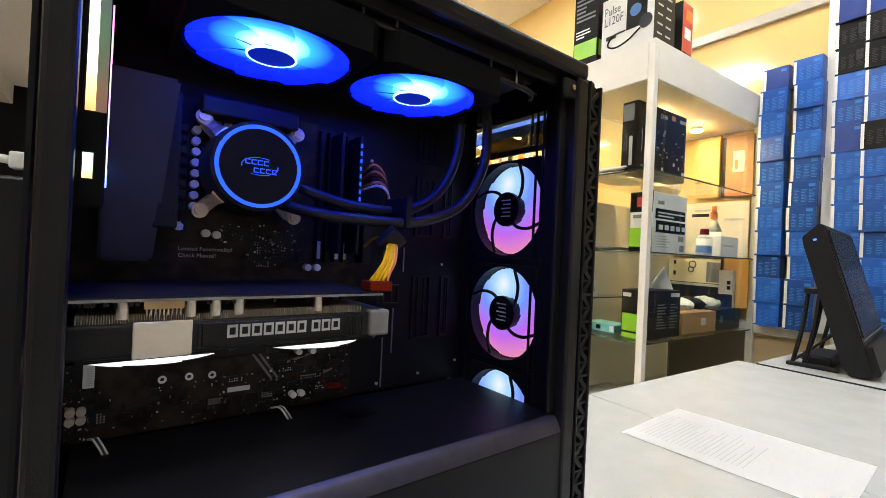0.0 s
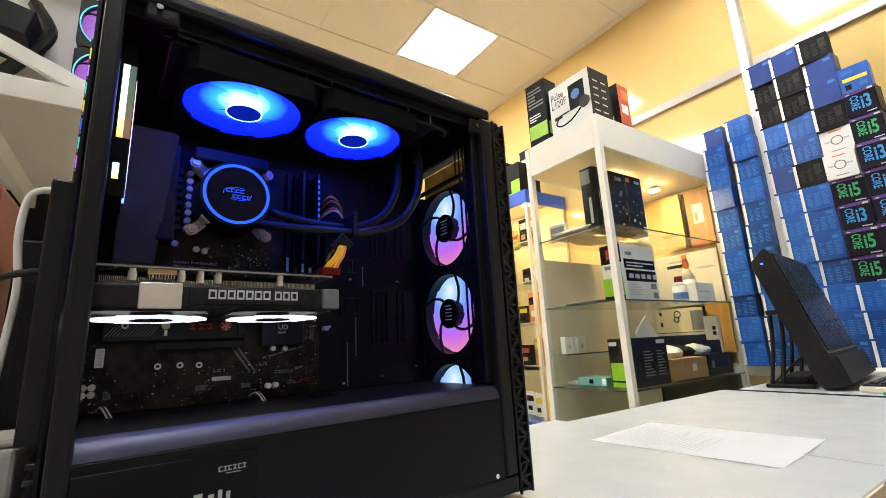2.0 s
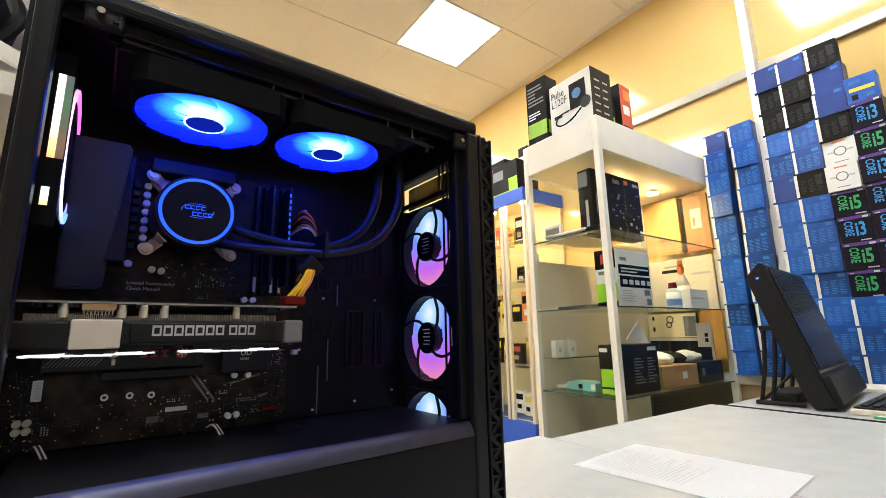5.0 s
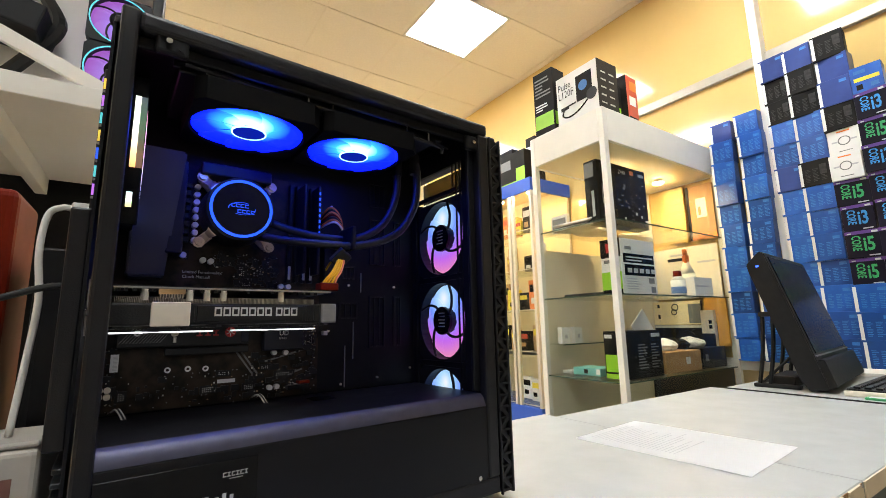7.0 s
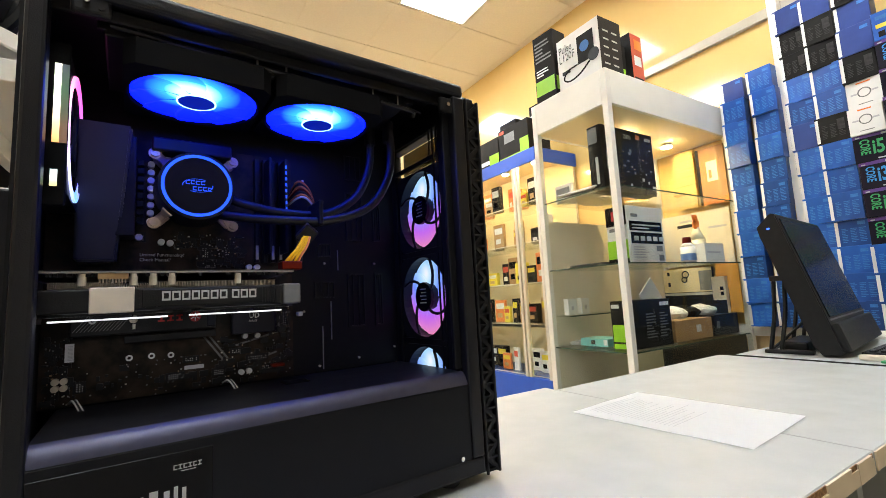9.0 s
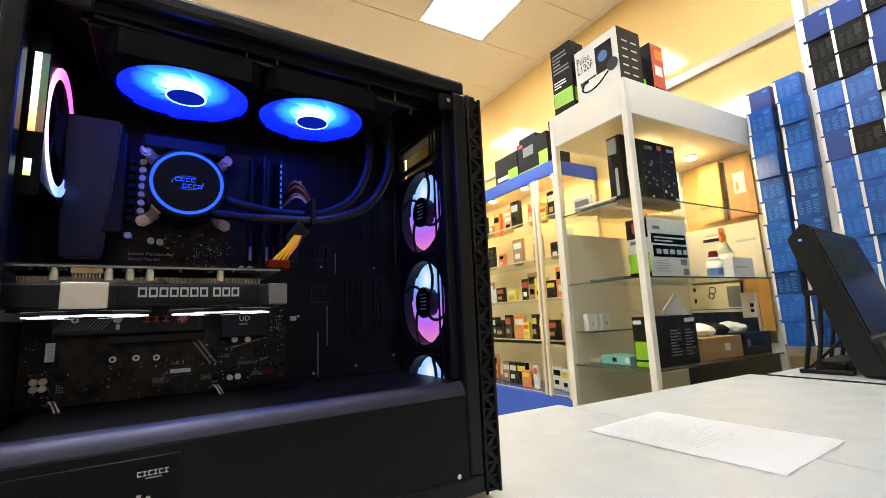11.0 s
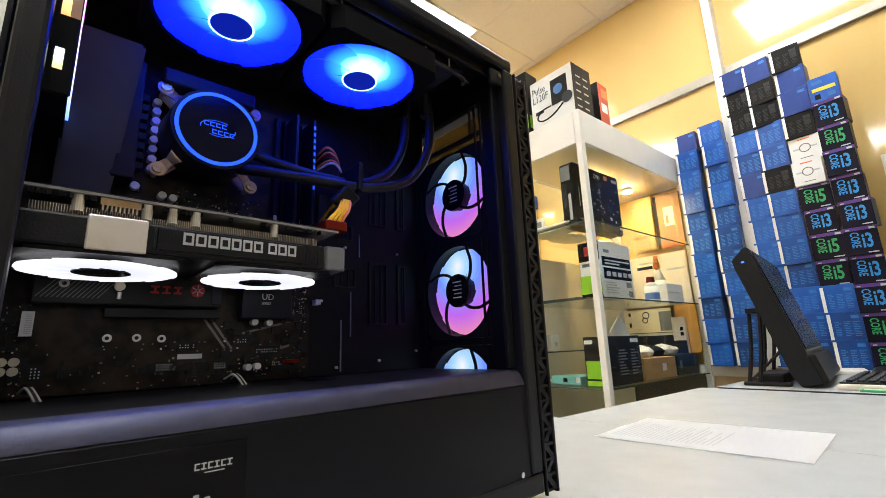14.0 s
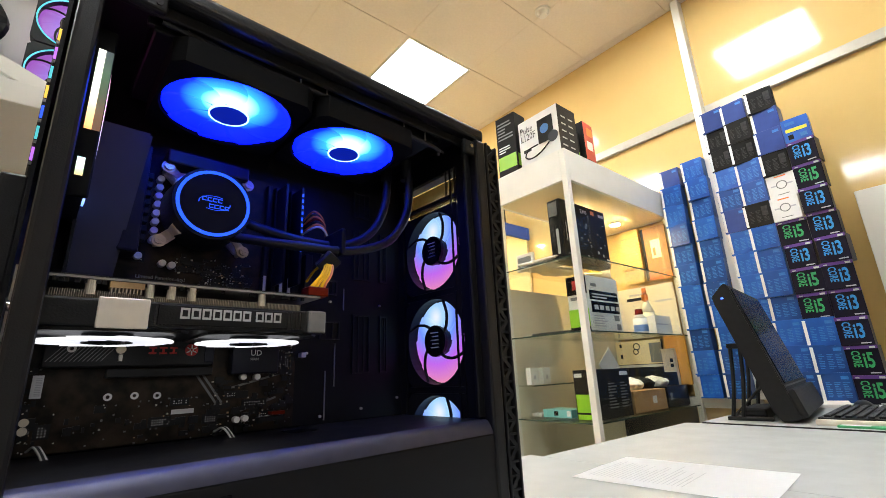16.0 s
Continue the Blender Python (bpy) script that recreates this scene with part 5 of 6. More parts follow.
for k in range(5):
    carton("blister_pack", (2.03 + 0.012 * (k % 3), 1.42 + 0.01 * (k % 2), SH[0] + 0.001 + 0.007 * k), (0.11, 0.24 - 0.02 * (k % 2), 0.006), ("milky", "paper", "grey_part")[k % 3], "flat clear accessory pack in a stack on the glass shelf", "packet", rz=(-3, 2, 4, -1, 3)[k], group="flat packs")
for k in range(4):
    carton("booklet", (2.04 + 0.02 * k, 1.32 + 0.085 * k, SH[3] + 0.001), (0.2, 0.07, 0.012 + 0.004 * (k % 2)), ("box_white", "grey_part", "box_black", "milky")[k], "thin booklets lying on the lowest glass shelf", "booklet", rz=(4, -6, 3, 8)[k], group="booklets")
carton("booklet", (2.1, 1.65, SH[2] + 0.001), (0.16, 0.06, 0.015), "box_white", "thin white booklets on the glass shelf", "booklet")
# spray bottle, wash bottle and card
sp = thing("spray_bottle", (2.82, 1.40, SH[1] + 0.001), 25, "milky spray bottle with an orange trigger head", "bottle")
bm = bmesh.new()
cyl(bm, (0, 0, 0), (0, 0, 0.13), 0.042, 24, 0.04), cyl(bm, (0, 0, 0.13), (0, 0, 0.2), 0.04, 24, 0.014)
part("bottle", bm, "milky", sp, smooth=True)
bm = bmesh.new()
cyl(bm, (0, 0, 0.2), (0, 0, 0.235), 0.017, 18), box(bm, (-0.06, -0.012, 0.235), (0.03, 0.012, 0.265), 0.004), box(bm, (-0.045, -0.008, 0.19), (-0.03, 0.008, 0.236), 0.003)
cyl(bm, (-0.075, 0, 0.252), (-0.06, 0, 0.252), 0.011, 12)
part("trigger_head", bm, "orange_plastic", sp)
wb = thing("wash_bottle", (2.64, 1.36, SH[1] + 0.001), 0, "white bottle with a red cap and blue label", "bottle")
bm = bmesh.new()
cyl(bm, (0, 0, 0), (0, 0, 0.085), 0.036, 24), cyl(bm, (0, 0, 0.085), (0, 0, 0.105), 0.036, 24, 0.02)
part("bottle", bm, "box_white", wb, smooth=True)
part("cap", cyl(bmesh.new(), (0, 0, 0.105), (0, 0, 0.135), 0.022, 20, 0.019), "red_plastic", wb, "red screw cap")
part("label_band", cyl(bmesh.new(), (0, 0, 0.015), (0, 0, 0.05), 0.0366, 24), "blue_liquid", wb)
carton("wipes_box", (2.74, 1.325, SH[1] + 0.001), (0.19, 0.06, 0.105), "box_white", "small white carton with black print", prints=[("front", 0.08, 0.75, 0.5, 0.58, "ink")])
for k in range(3):
    carton("card_pack", (2.5 + 0.12 * k, 1.6, SH[0] + 0.001), (0.1, 0.03, 0.12 + 0.03 * (k % 2)), ("cardboard", "yellow_print", "box_white")[k], "small packed accessory at the back of the shelf", "packet", group="packets")
bm = bmesh.new()
sweep(bm, [(2.05, 1.62, SH[1] + 0.008), (2.1, 1.5, SH[1] + 0.012), (2.08, 1.44, SH[1] + 0.01), (2.14, 1.4, SH[1] + 0.008)], 0.007, 8)
tagged(part("black_cable", bm, "wire_black"), "coiled black cable lying on the glass shelf", "cable")
carton("small_box", (2.06, 1.58, SH[0] + 0.001), (0.02, 0.11, 0.09), "box_white", "small white box with a grey picture", prints=[("side", 0.1, 0.9, 0.3, 0.8, "grey_part")])
for y in (1.60, 1.535):
    carton("white_adapter", (2.5, y, SH[2] + 0.001), (0.03, 0.045, 0.11), "box_white", "small white packet standing on the shelf", "packet", group="packets", prints=[("side", 0.4, 0.6, 0.3, 0.5, "ink")])
carton("lower_goods", (2.06, 1.4, SH[3] + 0.001), (0.3, 0.28, 0.04), "grey_part", "flat grey packets on the lowest shelf", "packet")


# boards and folders along the far end of the cabinet
carton("display_board", (2.985, 1.30, SH[1] + 0.001), (0.008, 0.40, 0.31), "frosted", "beige board with dark print at the cabinet's end", "board", prints=[("side", 0.3, 0.52, 0.84, 0.88, "ink"), ("side", 0.26, 0.5, 0.74, 0.8, "gpu_shroud"), ("side", 0.7, 0.95, 0.66, 0.7, "ink")])
c = carton("printed_carton", (2.975, 1.425, SH[2] + 0.001), (0.02, 0.29, 0.365), "box_black", "flat carton with a ribbon emblem on its pale upper half", prints=[("side", 0.0, 1.0, 0.62, 1.0, "cream_board"), ("side", 0.0, 1.0, 0.57, 0.61, "silver_print"), ("side", 0.1, 0.15, 0.9, 0.96, "gpu_shroud"), ("side", 0.1, 0.15, 0.72, 0.79, "gpu_shroud"), ("side", 0.75, 1.0, 0.64, 0.95, "grey_part")])
bm = bmesh.new()
ring(bm, 0.016, 0.022, 0, 0.0006, 24, Matrix.Translation((-0.003, 0.15, 0.33)) @ pose(0, 0, 0, 0, 90, 0))
ring(bm, 0.012, 0.018, 0, 0.0006, 24, Matrix.Translation((-0.0035, 0.158, 0.30)) @ pose(0, 0, 0, 0, 90, 0))
part("emblem", bm, "gpu_shroud", c)
carton("folder", (2.985, 1.29, SH[2] + 0.107), (0.01, 0.12, 0.27), "orange_card", "orange card folder standing at the cabinet's end", "folder", prints=[("side", 0.1, 0.5, 0.1, 0.5, "box_black")])
carton("grey_box", (2.95, 1.35, SH[2] + 0.107), (0.03, 0.07, 0.2), "grey_plate", "grey card box with dark windows", prints=[("side", 0.6, 0.85, 0.62, 0.72, "gloss_black"), ("side", 0.6, 0.85, 0.48, 0.58, "gloss_black"), ("side", 0, 1, 0, 0.35, "box_black")])
carton("slatted_board", (2.99, 1.46, SH[0] + 0.001), (0.01, 0.12, 0.345), "yellow_panel", "pale yellow slatted board", "board", prints=[("side", 0, 1, 0.1 + 0.15 * k, 0.11 + 0.15 * k, "cardboard") for k in range(6)])
carton("framed_picture", (2.988, 1.29, SH[0] + 0.001), (0.012, 0.155, 0.33), "cardboard", "brown framed picture with a pale print", "picture", prints=[("side", 0.0, 0.12, 0, 1, "box_black"), ("side", 0.35, 0.72, 0.4, 0.75, "milky"), ("side", 0.12, 1.0, 0.0, 0.12, "wire_orange"), ("side", 0.42, 0.52, 0.45, 0.6, "cardboard")])
tagged(part("notice_plate", one_box((3.0, 1.165, 1.66), (3.045, 1.245, 1.83), 0.002), "box_black"), "black notice plate on the partition", "sign")
for k, (x, w) in enumerate(((2.15, 0.3), (2.5, 0.35))):
    bm = bmesh.new()
    bmesh.ops.create_icosphere(bm, subdivisions=3, radius=1)
    for vv in bm.verts:
        q = vv.co.copy()
        vv.co = Vector((x + w / 2 + q.x * w / 2, 1.62 + q.y * 0.08, SH[0] + 0.022 + q.z * 0.02)) + 0.01 * noise.noise_vector(q * 3 + Vector((k, 2, 0)))
    tagged(part("plastic_bag", bm, "milky"), "crumpled clear bag on the glass shelf", "bag", "plastic bags")


# ---- stacks of processor boxes ----
def cpu_box(look_of):
    """One retail box: 105 wide, 112 high, 70 deep; its front looks along -x, and it is built about the middle of that front's foot."""
    c = thing("processor_box", (0, 0, 0), 0, *{
        "back": ("blue processor box, printed back and white edge showing", "box", "processor boxes"),
        "violet": ("dusky violet blue processor box with a white edge", "box", "processor boxes"),
        "black": ("black processor box with faint grey print", "box", "processor boxes"),
        "white": ("white processor box with a round grey emblem", "box", "processor boxes"),
        "i3": ("dark processor box with large blue lettering", "box", "processor boxes"),
        "i5": ("dark processor box with large green lettering", "box", "processor boxes"),
        "i7": ("blue processor box with a yellow stripe", "box", "processor boxes")}[look_of])
    w, h, d = 0.104, 0.1125, 0.07
    body = {"back": "box_blue", "violet": "box_violet", "black": "box_black", "white": "box_white", "i3": "box_dark", "i5": "box_dark", "i7": "box_blue"}[look_of]
    part("body", one_box((0, -w / 2, 0), (d, w / 2, h), 0.0012, 1), body, c)

    def pr(a, b, lo, hi, m, lift=0.0005):  # a to b from the seen left to right
        part("print", one_box((-lift - 0.0003, w / 2 - b * w, lo * h), (-lift, w / 2 - a * w, hi * h)), m, c)
    if look_of in ("back", "violet", "black"):
        part("white_edge", one_box((-0.0012, w / 2 - 0.0115, 0.006), (-0.0004, w / 2 - 0.001, h * 0.93)), "box_white", c)
        ink = {"back": "blue_box_print", "violet": "blue_box_print", "black": "black_box_print"}[look_of]
        r = random.Random(3)
        bm = bmesh.new()
        if look_of != "violet":
            for a, b in ((0.2, 0.4), (0.45, 0.65), (0.7, 0.92)):
                for k in range(9):
                    z = (0.18 + 0.058 * k) * h
                    box(bm, (-0.0008, w / 2 - (a + (b - a) * r.uniform(0.5, 1)) * w, z), (-0.0005, w / 2 - a * w, z + 0.0028))
        if look_of != "black":
            box(bm, (-0.0008, w / 2 - 0.9 * w, 0.77 * h), (-0.0005, w / 2 - 0.68 * w, 0.88 * h))
        else:
            box(bm, (-0.0008, w / 2 - 0.9 * w, 0.42 * h), (-0.0005, w / 2 - 0.68 * w, 0.8 * h))
        tagged(part("print_block", bm, ink, c), kind="stuff")
    elif look_of == "white":
        bm = bmesh.new()
        ring(bm, 0.016, 0.02, 0, 0.0005, 28, Matrix.Translation((-0.001, 0, 0.06)) @ pose(0, 0, 0, 0, 90, 0))
        part("emblem", bm, "grey_part", c)
        pr(0.12, 0.3, 0.5, 0.56, "ink"), pr(0.7, 0.88, 0.5, 0.56, "ink"), pr(0.3, 0.7, 0.88, 0.93, "orange_plastic"), pr(0.3, 0.7, 0.12, 0.15, "grey_part")
    elif look_of == "i7":
        pr(0.1, 0.9, 0.42, 0.56, "yellow_print"), pr(0.12, 0.5, 0.72, 0.85, "pale_blue_print"), pr(0.15, 0.35, 0.1, 0.3, "box_black"), pr(0.6, 0.85, 0.12, 0.28, "pale_blue_print")
    else:
        tone = "cyan_print" if look_of == "i3" else "green_print"
        pr(0.0, 1.0, 0.88, 1.0, "box_purple"), pr(0.76, 0.93, 0.89, 0.96, "silver_print", 0.0009), pr(0.08, 0.2, 0.9, 0.94, "ink", 0.0009), pr(0.6, 0.9, 0.06, 0.1, "ink")
        words("CORE", 0.031, tone, c, Matrix.Translation((-0.0008, w / 2 - 0.19 * w, 0.093)) @ FACE_X @ pose(0, 0, 0, 0, 0, -90) @ Matrix.Diagonal((0.76, 1.2, 1, 1)), bold=0.025)
        words(look_of, 0.078, tone, c, Matrix.Translation((-0.0008, w / 2 - 0.49 * w, 0.03)) @ FACE_X @ Matrix.Diagonal((0.62, 1, 1, 1)), bold=0.025)
    return c


kinds = {}
rnd = random.Random(21)
b, v, k = "back", "violet", "black"
COLUMNS = [  # x of the fronts, y of the middle, height of the foot, spacing, kinds from the top down
    (2.93, 1.19, 0.806, 0.1195, [v, b, b, b, b, b, b, b, b, b, b]),
    (2.92, 1.052, 0.806, 0.1192, [b, b, b, b, b, b, b, b, b, b, b]),
    (2.90, 0.881, 0.806, 0.1187, [v, k, k, b, b, v, b, b, b, b, b, b, b]),
    (2.86, 0.774, 0.806, 0.1174, [v, k, k, b, b, k, b, b, b, b, b, b, b]),
    (2.78, 0.645, 0.806, 0.1145, [k, v, v, k, "white", "white", "i5", "i3", "i5", "i5", b, b, b]),
    (2.735, 0.53, 0.798, 0.1152, ["i7", "i3", "i5", "i3", "i3", "i3", "i3", "i3", "i3", "i5", "i5"]),
]
for fx, fy, z0, step, stack in COLUMNS:
    slide = 0.0
    for row, look_of in enumerate(reversed(stack)):
        slide = 0.7 * slide + rnd.uniform(-0.006, 0.006)
        m = pose(fx + rnd.uniform(-0.008, 0.008), fy + slide, z0 + row * step, 0, 0, rnd.uniform(-6, 6)) @ Matrix.Diagonal((1, 0.95 if fx < 2.75 else 1.05, step / 0.1132, 1))
        if look_of in kinds:
            copy_thing(kinds[look_of], m)
        else:
            kinds[look_of] = cpu_box(look_of)
            kinds[look_of].matrix_world = m

# ---- monitor, keyboard, mouse ----
mon = thing("monitor", (1.975, 0.588, Z + 0.0045), 7, "black touch monitor leaning back on a folding stand", "monitor")
TILT_M = pose(0, 0, 0, -15.5, 0, 0)
WM = 0.55
# wedge-topped housing: its side outline drawn in y and z, drawn out along x
bm = bmesh.new()
side = [(0.0, 0.012), (0.0, 0.447), (0.006, 0.455), (0.013, 0.456), (0.06, 0.428), (0.062, 0.40), (0.06, 0.05), (0.05, 0.016)]
ends = [[bm.verts.new((x, y, z)) for y, z in side] for x in (0.0, WM)]
bm.faces.new(ends[0]), bm.faces.new(ends[1])
for a in range(len(side)):
    b2 = (a + 1) % len(side)
    bm.faces.new((ends[0][a], ends[0][b2], ends[1][b2], ends[1][a]))
bmesh.ops.bevel(bm, geom=bm.edges[:], offset=0.0025, segments=2, affect="EDGES")
bmesh.ops.transform(bm, matrix=TILT_M, verts=bm.verts)
part("housing", bm, "black_plastic", mon)
part("screen", one_box((0.022, -0.0035, 0.118), (WM - 0.022, -0.0005, 0.435), 0.001, 1, TILT_M), "screen", mon, "dark glossy screen")
part("chin", one_box((0.003, -0.017, 0.014), (WM - 0.003, 0.004, 0.098), 0.007, 3, TILT_M), "black_plastic", mon, "deep black plastic lower edge")
part("bezel_trim", one_box((0.004, -0.0042, 0.1075), (WM - 0.004, -0.0004, 0.1125), 0.0008, 1, TILT_M), "grey_part", mon, "thin grey trim line")
part("power_light", one_box((-0.0012, 0.028, 0.41), (-0.0002, 0.036, 0.4155), 0, 1, TILT_M), "led_blue", mon, "blue power light")
for x in (0.05, 0.30):
    for y0, y1 in ((0.13, 0.152), (0.158, 0.18)):
        bm = bmesh.new()
        sweep(bm, [(x, y0, 0.235), (x, (y0 + y1) / 2, 0.12), (x, y1 + 0.01, 0.008)], 0.006, 8, 3)
        part("stand_leg", bm, "black_plastic", mon)
    part("stand_foot", one_box((x - 0.012, 0.08, 0), (x + 0.012, 0.205, 0.012), 0.003), "black_plastic", mon)
part("stand_bar", one_box((0.04, 0.118, 0.226), (0.31, 0.168, 0.242), 0.003), "black_plastic", mon)
part("hinge_block", one_box((0.07, 0.10, 0.0), (0.28, 0.17, 0.035), 0.006), "black_plastic", mon)
for k in range(2):
    bm = bmesh.new()
    sweep(bm, [(2.1 + 0.03 * k, 0.70, Z + 0.12), (2.07, 0.76, Z + 0.05), (2.05 + 0.1 * k, 0.80, Z + 0.008), (2.2, 0.82, Z + 0.008), (2.4, 0.80, Z + 0.008)], 0.004, 8)
    tagged(part("monitor_cable", bm, "wire_black"), "black cable behind the monitor", "cable", "monitor cables")
kb = thing("keyboard", (1.968, 0.392, Z + 0.0045), 2, "black keyboard with a pale front edge before the monitor", "keyboard")
part("case", one_box((0, 0, 0), (0.42, 0.17, 0.016), 0.004), "grey_plate", kb)
part("top", one_box((0.006, 0.006, 0.0165), (0.414, 0.164, 0.021), 0.002), "black_plastic", kb)
keys = one_box((-0.0075, -0.0075, 0), (0.0075, 0.0075, 0.006), 0.0015, 1)
key = part("key", keys, "gpu_shroud", kb)
key.location = (0.024, 0.028, 0.021)
for i in range(19):
    for j in range(6):
        if i or j:
            o = new("key", key.data)
            o.parent, o.location = kb, (0.024 + i * 0.0207, 0.028 + j * 0.023, 0.021)
carton("green_card", (1.93, 0.36, Z + 0.0045), (0.03, 0.15, 0.006), "green_print", "narrow green and white card at the counter edge", "card", prints=[("top", 0.1, 0.9, 0.55, 0.95, "white_label")])
ms = thing("mouse", (2.46, 0.525, Z + 0.0045), 10, "black computer mouse with a red light", "mouse")
bm = bmesh.new()
bmesh.ops.create_uvsphere(bm, u_segments=24, v_segments=12, radius=1)
for vv in bm.verts:
    vv.co = Vector((vv.co.x * 0.055, vv.co.y * 0.032, max(0, vv.co.z) * 0.036))
part("shell", bm, "black_plastic", ms, smooth=True)
part("red_light", cyl(bmesh.new(), (-0.045, -0.006, 0.018), (-0.052, -0.006, 0.016), 0.005, 12), "led_red", ms, "small red light")
carton("white_card", (2.56, 0.57, Z + 0.0045), (0.2, 0.1, 0.012), "box_white", "white card lying by the mouse", "card", rz=12)

# ---- lit showcase with blue fascia ----
SX, SY0, SY1, SZ0, ST = 2.6, 2.36, 4.2, 0.44, 2.0
show = thing("showcase", (0, 0, 0), 0, "lit glass showcase with blue fascia and base", "showcase")
part("base", one_box((SX, SY0, 0), (3.04, SY1, SZ0), 0.002), "blue_panel", show, "blue base panel")
part("fascia", one_box((SX, SY0, ST), (SX + 0.02, SY1, ST + 0.1), 0.002), "blue_panel", show, "blue fascia")
part("fascia", one_box((SX + 0.0205, SY0, ST), (3.04, SY0 + 0.02, ST + 0.1), 0.002), "blue_panel", show, "blue fascia")
part("roof", one_box((SX + 0.0205, SY0 + 0.0205, ST + 0.07), (3.04, SY1, ST + 0.095)), "cream_board", show)
part("back_panel", one_box((3.02, SY0 + 0.02, SZ0), (3.04, SY1, ST + 0.07)), "cream_board", show)
for y in (SY0, SY0 + 0.2, SY0 + 0.24, SY0 + 1.0, SY1 - 0.025):
    part("post", one_box((SX + 0.003, y, SZ0), (SX + 0.028, y + 0.025, ST), 0.002), "aluminium", show)
for z in (0.45, 0.82, 1.12, 1.42, 1.72):
    sh = part("shelf", one_box((SX + 0.035, SY0 + 0.03, z - 0.006), (3.018, SY1 - 0.03, z)), "shelf_glass", show, "glass shelf")
    part("front_edge", one_box((SX + 0.031, SY0 + 0.03, z - 0.006), (SX + 0.0346, SY1 - 0.03, z)), "frosted", sh)
g = part("pane", one_box((SX + 0.012, SY0 + 0.026, SZ0), (SX + 0.016, SY1 - 0.026, ST)), "glass", show, "clear sliding glass")
g.visible_shadow = False
for y in (2.5, 2.85, 3.3, 3.8):
    sp = part("spot_lamp", cyl(bmesh.new(), (2.74, y, ST + 0.035), (2.74, y, ST + 0.07), 0.03, 18), "white_metal", show)
    part("bulb", cyl(bmesh.new(), (2.74, y, ST + 0.03), (2.74, y, ST + 0.0345), 0.026, 18), "bulb", sp, "glowing warm bulb")
rnd = random.Random(8)
for z in (0.451, 0.821, 1.121, 1.421, 1.721):
    y = SY0 + 0.06
    while y < 3.7:
        w, h = rnd.uniform(0.05, 0.12), rnd.uniform(0.1, 0.22)
        body = rnd.choice(("cardboard", "yellow_print", "box_black", "box_white", "brass", "box_black", "wire_orange"))
        carton("hanging_packet", (2.68 + rnd.uniform(0, 0.12), y, z), (rnd.uniform(0.02, 0.06), w, h), body, "small packed accessory in the lit showcase", "packet", rz=rnd.uniform(-6, 6), group="accessory packets",
               prints=[("side", 0.1, 0.9, 0.6, 0.85, rnd.choice(("red_box", "box_white", "gloss_black", "yellow_print"))), ("side", 0.2, 0.7, 0.2, 0.4, rnd.choice(("gloss_black", "box_white", "brass")))])
        y += w + rnd.uniform(0.015, 0.05)
# boxes on the showcase's roof
for y, w, h, body, pr in ((2.42, 0.1, 0.38, "box_black", [("side", 0.05, 0.95, 0.68, 0.8, "white_label"), ("side", 0.05, 0.95, 0.5, 0.6, "lime")]),
                          (2.425, 0.34, 0.25, "box_black", [("side", 0.72, 1.0, 0.0, 0.45, "lime"), ("side", 0.0, 1.0, 0.0, 0.06, "lime"), ("side", 0.2, 0.55, 0.5, 0.8, "grey_part"), ("side", 0.05, 0.2, 0.85, 0.95, "red_box")]),
                          (2.775, 0.3, 0.22, "box_black", [("side", 0.6, 1.0, 0.0, 0.4, "lime"), ("side", 0.1, 0.6, 0.1, 0.25, "white_print")])):
    carton("graphics_card_box", (2.62 + (0.12 if h > 0.3 else 0), y, ST + 0.1005), (0.1, w, h), body, "black graphics card box with green and white print", prints=pr)
carton("graphics_card_box", (2.74, 2.68, ST + 0.1005), (0.12, 0.2, 0.36), "box_black", "black graphics card box at the back", prints=[("side", 0.3, 0.8, 0.7, 0.76, "white_print")])

# ---- white shelf with a second computer ----
SHZ = 1.47
shelf = thing("wall_shelf", (0, 0, 0), 0, "white shelf unit beside the tower computer", "shelf")
part("board", one_box((-1.2, 1.1, SHZ - 0.03), (0.255, 1.66, SHZ), 0.002), "white_board", shelf)
part("edge_rail", one_box((-1.2, 1.092, SHZ - 0.034), (0.257, 1.0995, SHZ + 0.006), 0.002), "white_metal", shelf)
part("back_board", one_box((-1.2, 1.662, 0.0), (0.255, 1.68, 2.4)), "black_inner", shelf)
part("bracket", one_box((0.03, 1.14, SHZ - 0.075), (0.055, 1.65, SHZ - 0.031), 0.002), "white_metal", shelf)
part("clip", one_box((0.235, 1.105, SHZ - 0.05), (0.25, 1.115, SHZ - 0.031), 0.002), "black_plastic", shelf)
pc2 = thing("computer_case", (-0.3, 1.14, SHZ + 0.0065), 0, "open white computer on the shelf with cyan lit fans", "computer")
part("back_panel", one_box((0.0, 0.2, 0.0), (0.565, 0.204, 0.5)), "white_board", pc2)
part("floor_panel", one_box((0.0, 0.0, 0.0), (0.565, 0.2, 0.006)), "white_metal", pc2)
part("roof_panel", one_box((0.0, 0.0, 0.494), (0.565, 0.2, 0.5)), "white_metal", pc2)
part("front_panel", one_box((0.565, 0.0, 0.0), (0.585, 0.21, 0.5), 0.004), "black_plastic", pc2)
bm = bmesh.new()
box(bm, (-0.28, 0, -0.014), (0.28, 0.012, 0.014), 0.002, 2, pose(0.29, -0.002, 0.115, 0, 24, 0))
part("brace", bm, "white_metal", pc2, "white diagonal brace")
part("graphics_card", one_box((0.02, 0.06, 0.13), (0.36, 0.19, 0.19), 0.004, 2, pose(0, 0, 0.09, 0, 12, 0)), "black_plastic", pc2)
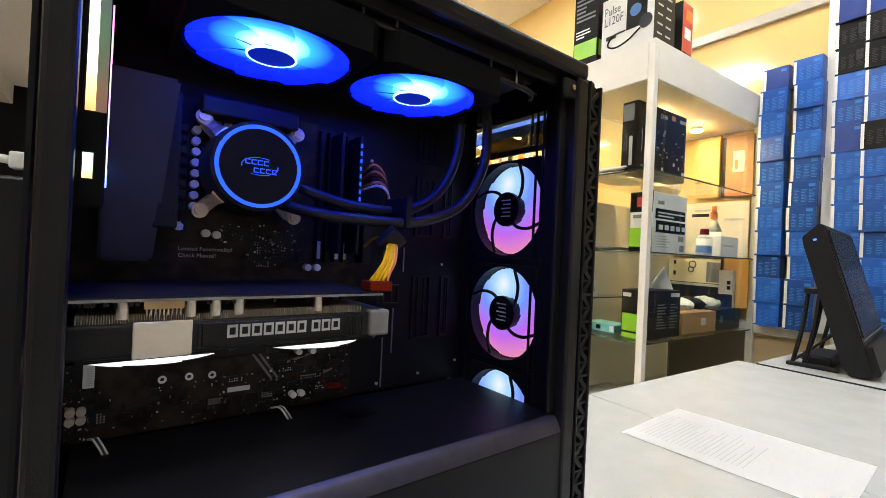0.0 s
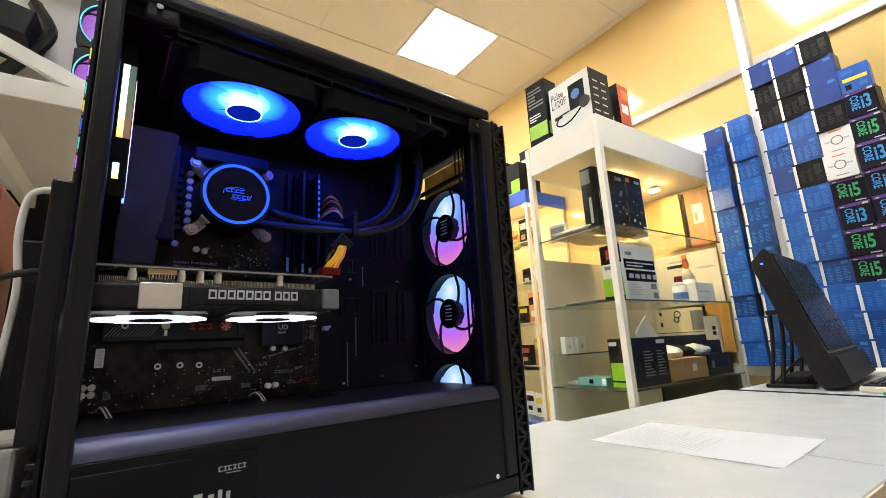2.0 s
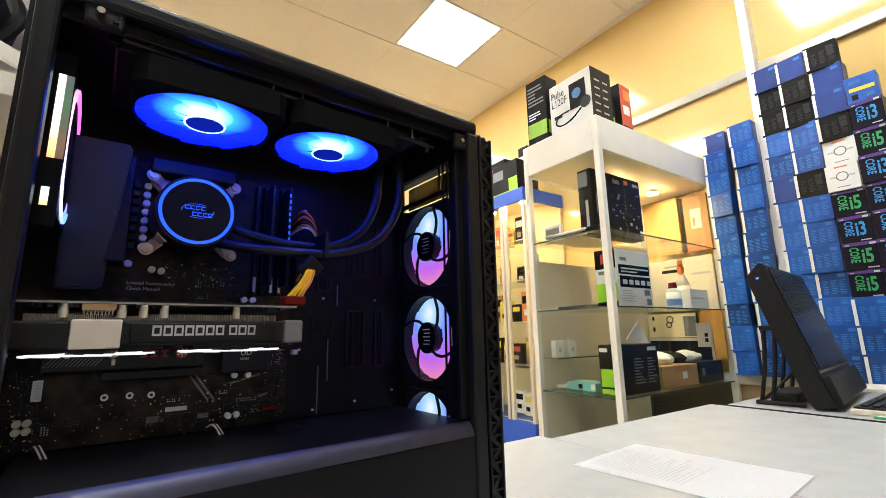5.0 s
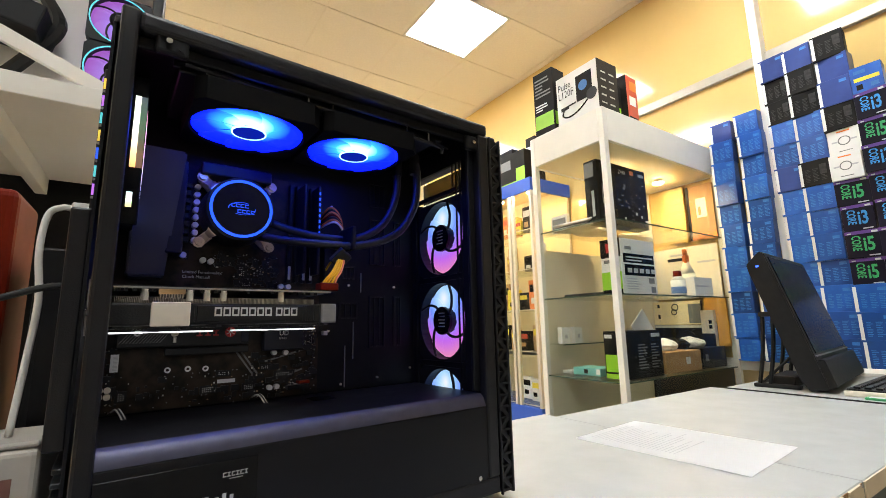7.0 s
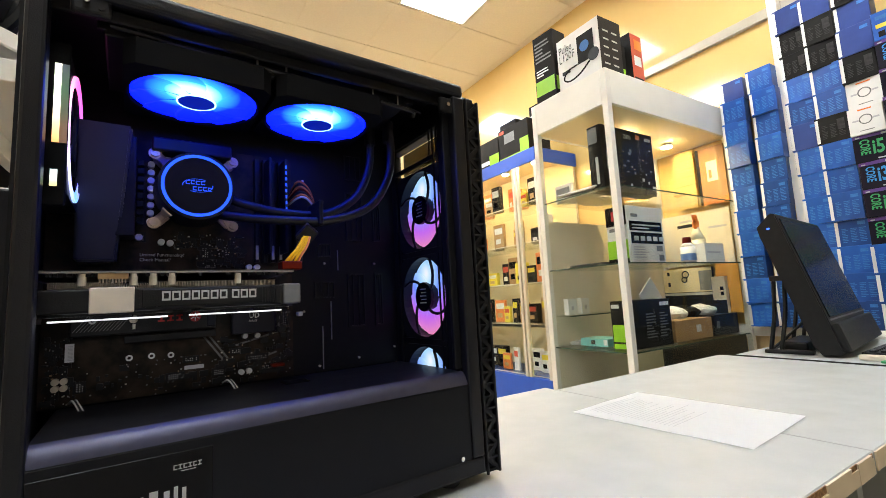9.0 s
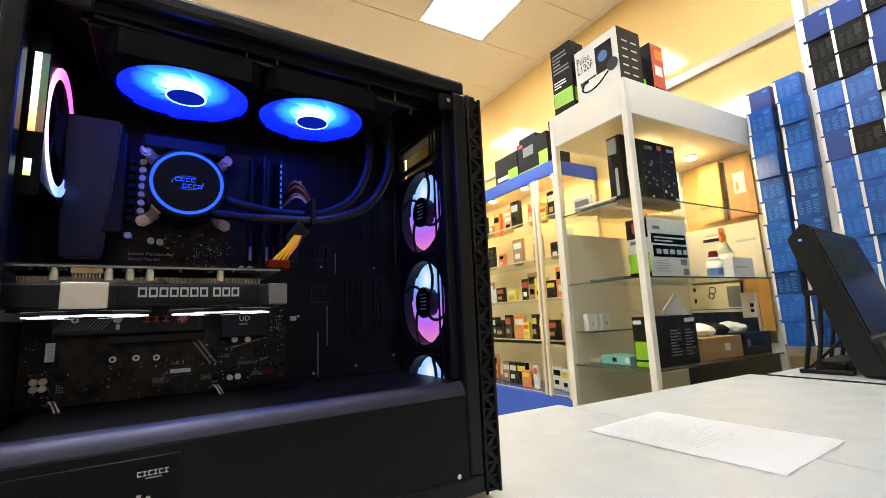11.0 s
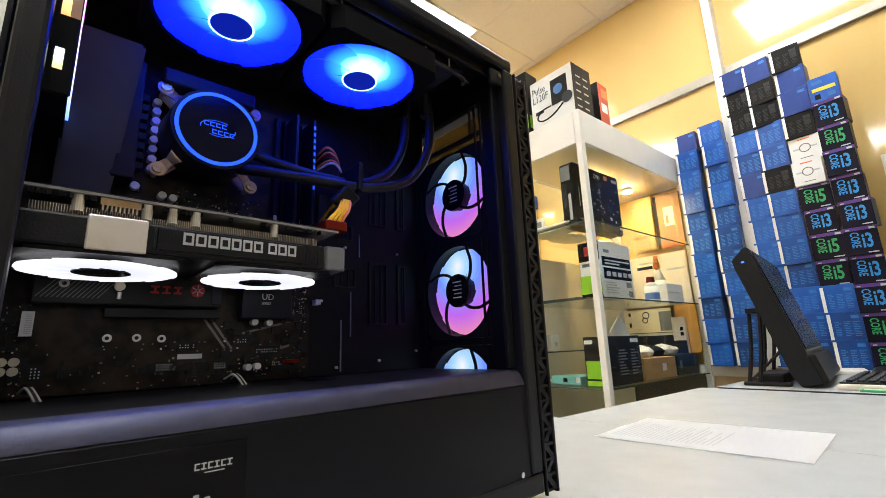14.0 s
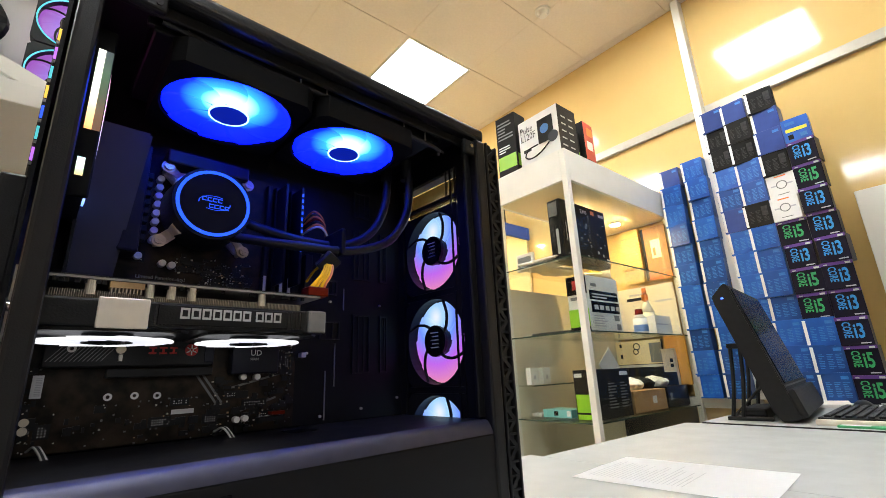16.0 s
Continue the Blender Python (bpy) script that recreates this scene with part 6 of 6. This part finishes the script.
part("cable_loop", sweep(bmesh.new(), [(0.36, 0.19, 0.3), (0.4, 0.13, 0.2), (0.36, 0.13, 0.12), (0.3, 0.16, 0.05)], 0.014, 8), "wire_black", pc2)
for z in (0.255, 0.13):
    f = fan("side_fan", "fan_cyan", rim="ring_cyan", label="fan with a cyan light ring")
    f.parent = pc2
    f.matrix_local = Matrix.Translation((0.504, 0.14, z)) @ pose(0, 0, 0, 90, 0, 0)

# ---- clutter behind the tower ----
red = thing("red_toolbox", (-0.235, 0.81, Z + 0.0005), 0, "red plastic case with dark grips standing on the desk", "case")
part("body", one_box((0.0, 0.0, 0.0), (0.402, 0.12, 0.4), 0.01, 3), "red_plastic", red)
for k, (lo, hi) in enumerate((((0.27, 0.2), (0.355, 0.235)), ((0.27, 0.14), (0.355, 0.18)), ((0.28, 0.26), (0.345, 0.31)))):
    part("grip", one_box((lo[0], -0.004, lo[1]), (hi[0], -0.0005, hi[1]), 0.0015), "black_plastic", red)
blk = thing("power_supply", (0.19, 0.81, Z + 0.0005), 0, "black metal power supply behind the tower", "power supply")
part("body", one_box((0, 0, 0), (0.07, 0.12, 0.33), 0.003), "black_inner", blk)
part("vent_plate", one_box((0.01, -0.003, 0.05), (0.06, -0.0005, 0.28)), "gloss_black", blk)
ad = thing("adapter_box", (0.055, 0.69, Z + 0.0005), -4, "translucent white plastic box with rusty print on the desk", "adapter")
part("body", one_box((0, 0, 0), (0.178, 0.09, 0.122), 0.006, 3), "adapter_white", ad)
part("lid", one_box((0.002, 0.002, 0.1225), (0.176, 0.088, 0.129), 0.003), "adapter_white", ad)
for lo, hi, m in ((0.068, 0.098, "rust_print"), (0.03, 0.052, "milky"), (0.008, 0.02, "rust_print")):
    part("print", one_box((0.006, -0.0009, lo), (0.172 - 0.2 * (lo - 0.008), -0.0002, hi)), m, ad)
bm = bmesh.new()
sweep(bm, [(0.232, 0.70, 1.158), (0.222, 0.70, 1.158), (0.212, 0.70, 1.148), (0.209, 0.70, 1.11), (0.213, 0.702, 1.06), (0.209, 0.705, 1.0), (0.203, 0.71, 0.9305)], 0.0032, 10)
wc = tagged(part("white_cable", bm, "wire_white", smooth=True), "white cable plugged into the back of the tower", "cable")
part("plug", one_box((0.231, 0.693, 1.152), (0.2515, 0.707, 1.164), 0.0015), "box_white", wc, "white plug")
bm = bmesh.new()
sweep(bm, [(0.25, 0.69, 1.072), (0.225, 0.685, 1.074), (0.19, 0.68, 1.062), (0.14, 0.66, 1.04), (0.05, 0.68, 1.0), (0.0, 0.75, 0.93), (-0.05, 0.78, 0.81)], 0.0035, 10)
tagged(part("black_cable", bm, "wire_black"), "black cable plugged into the back of the tower", "cable")
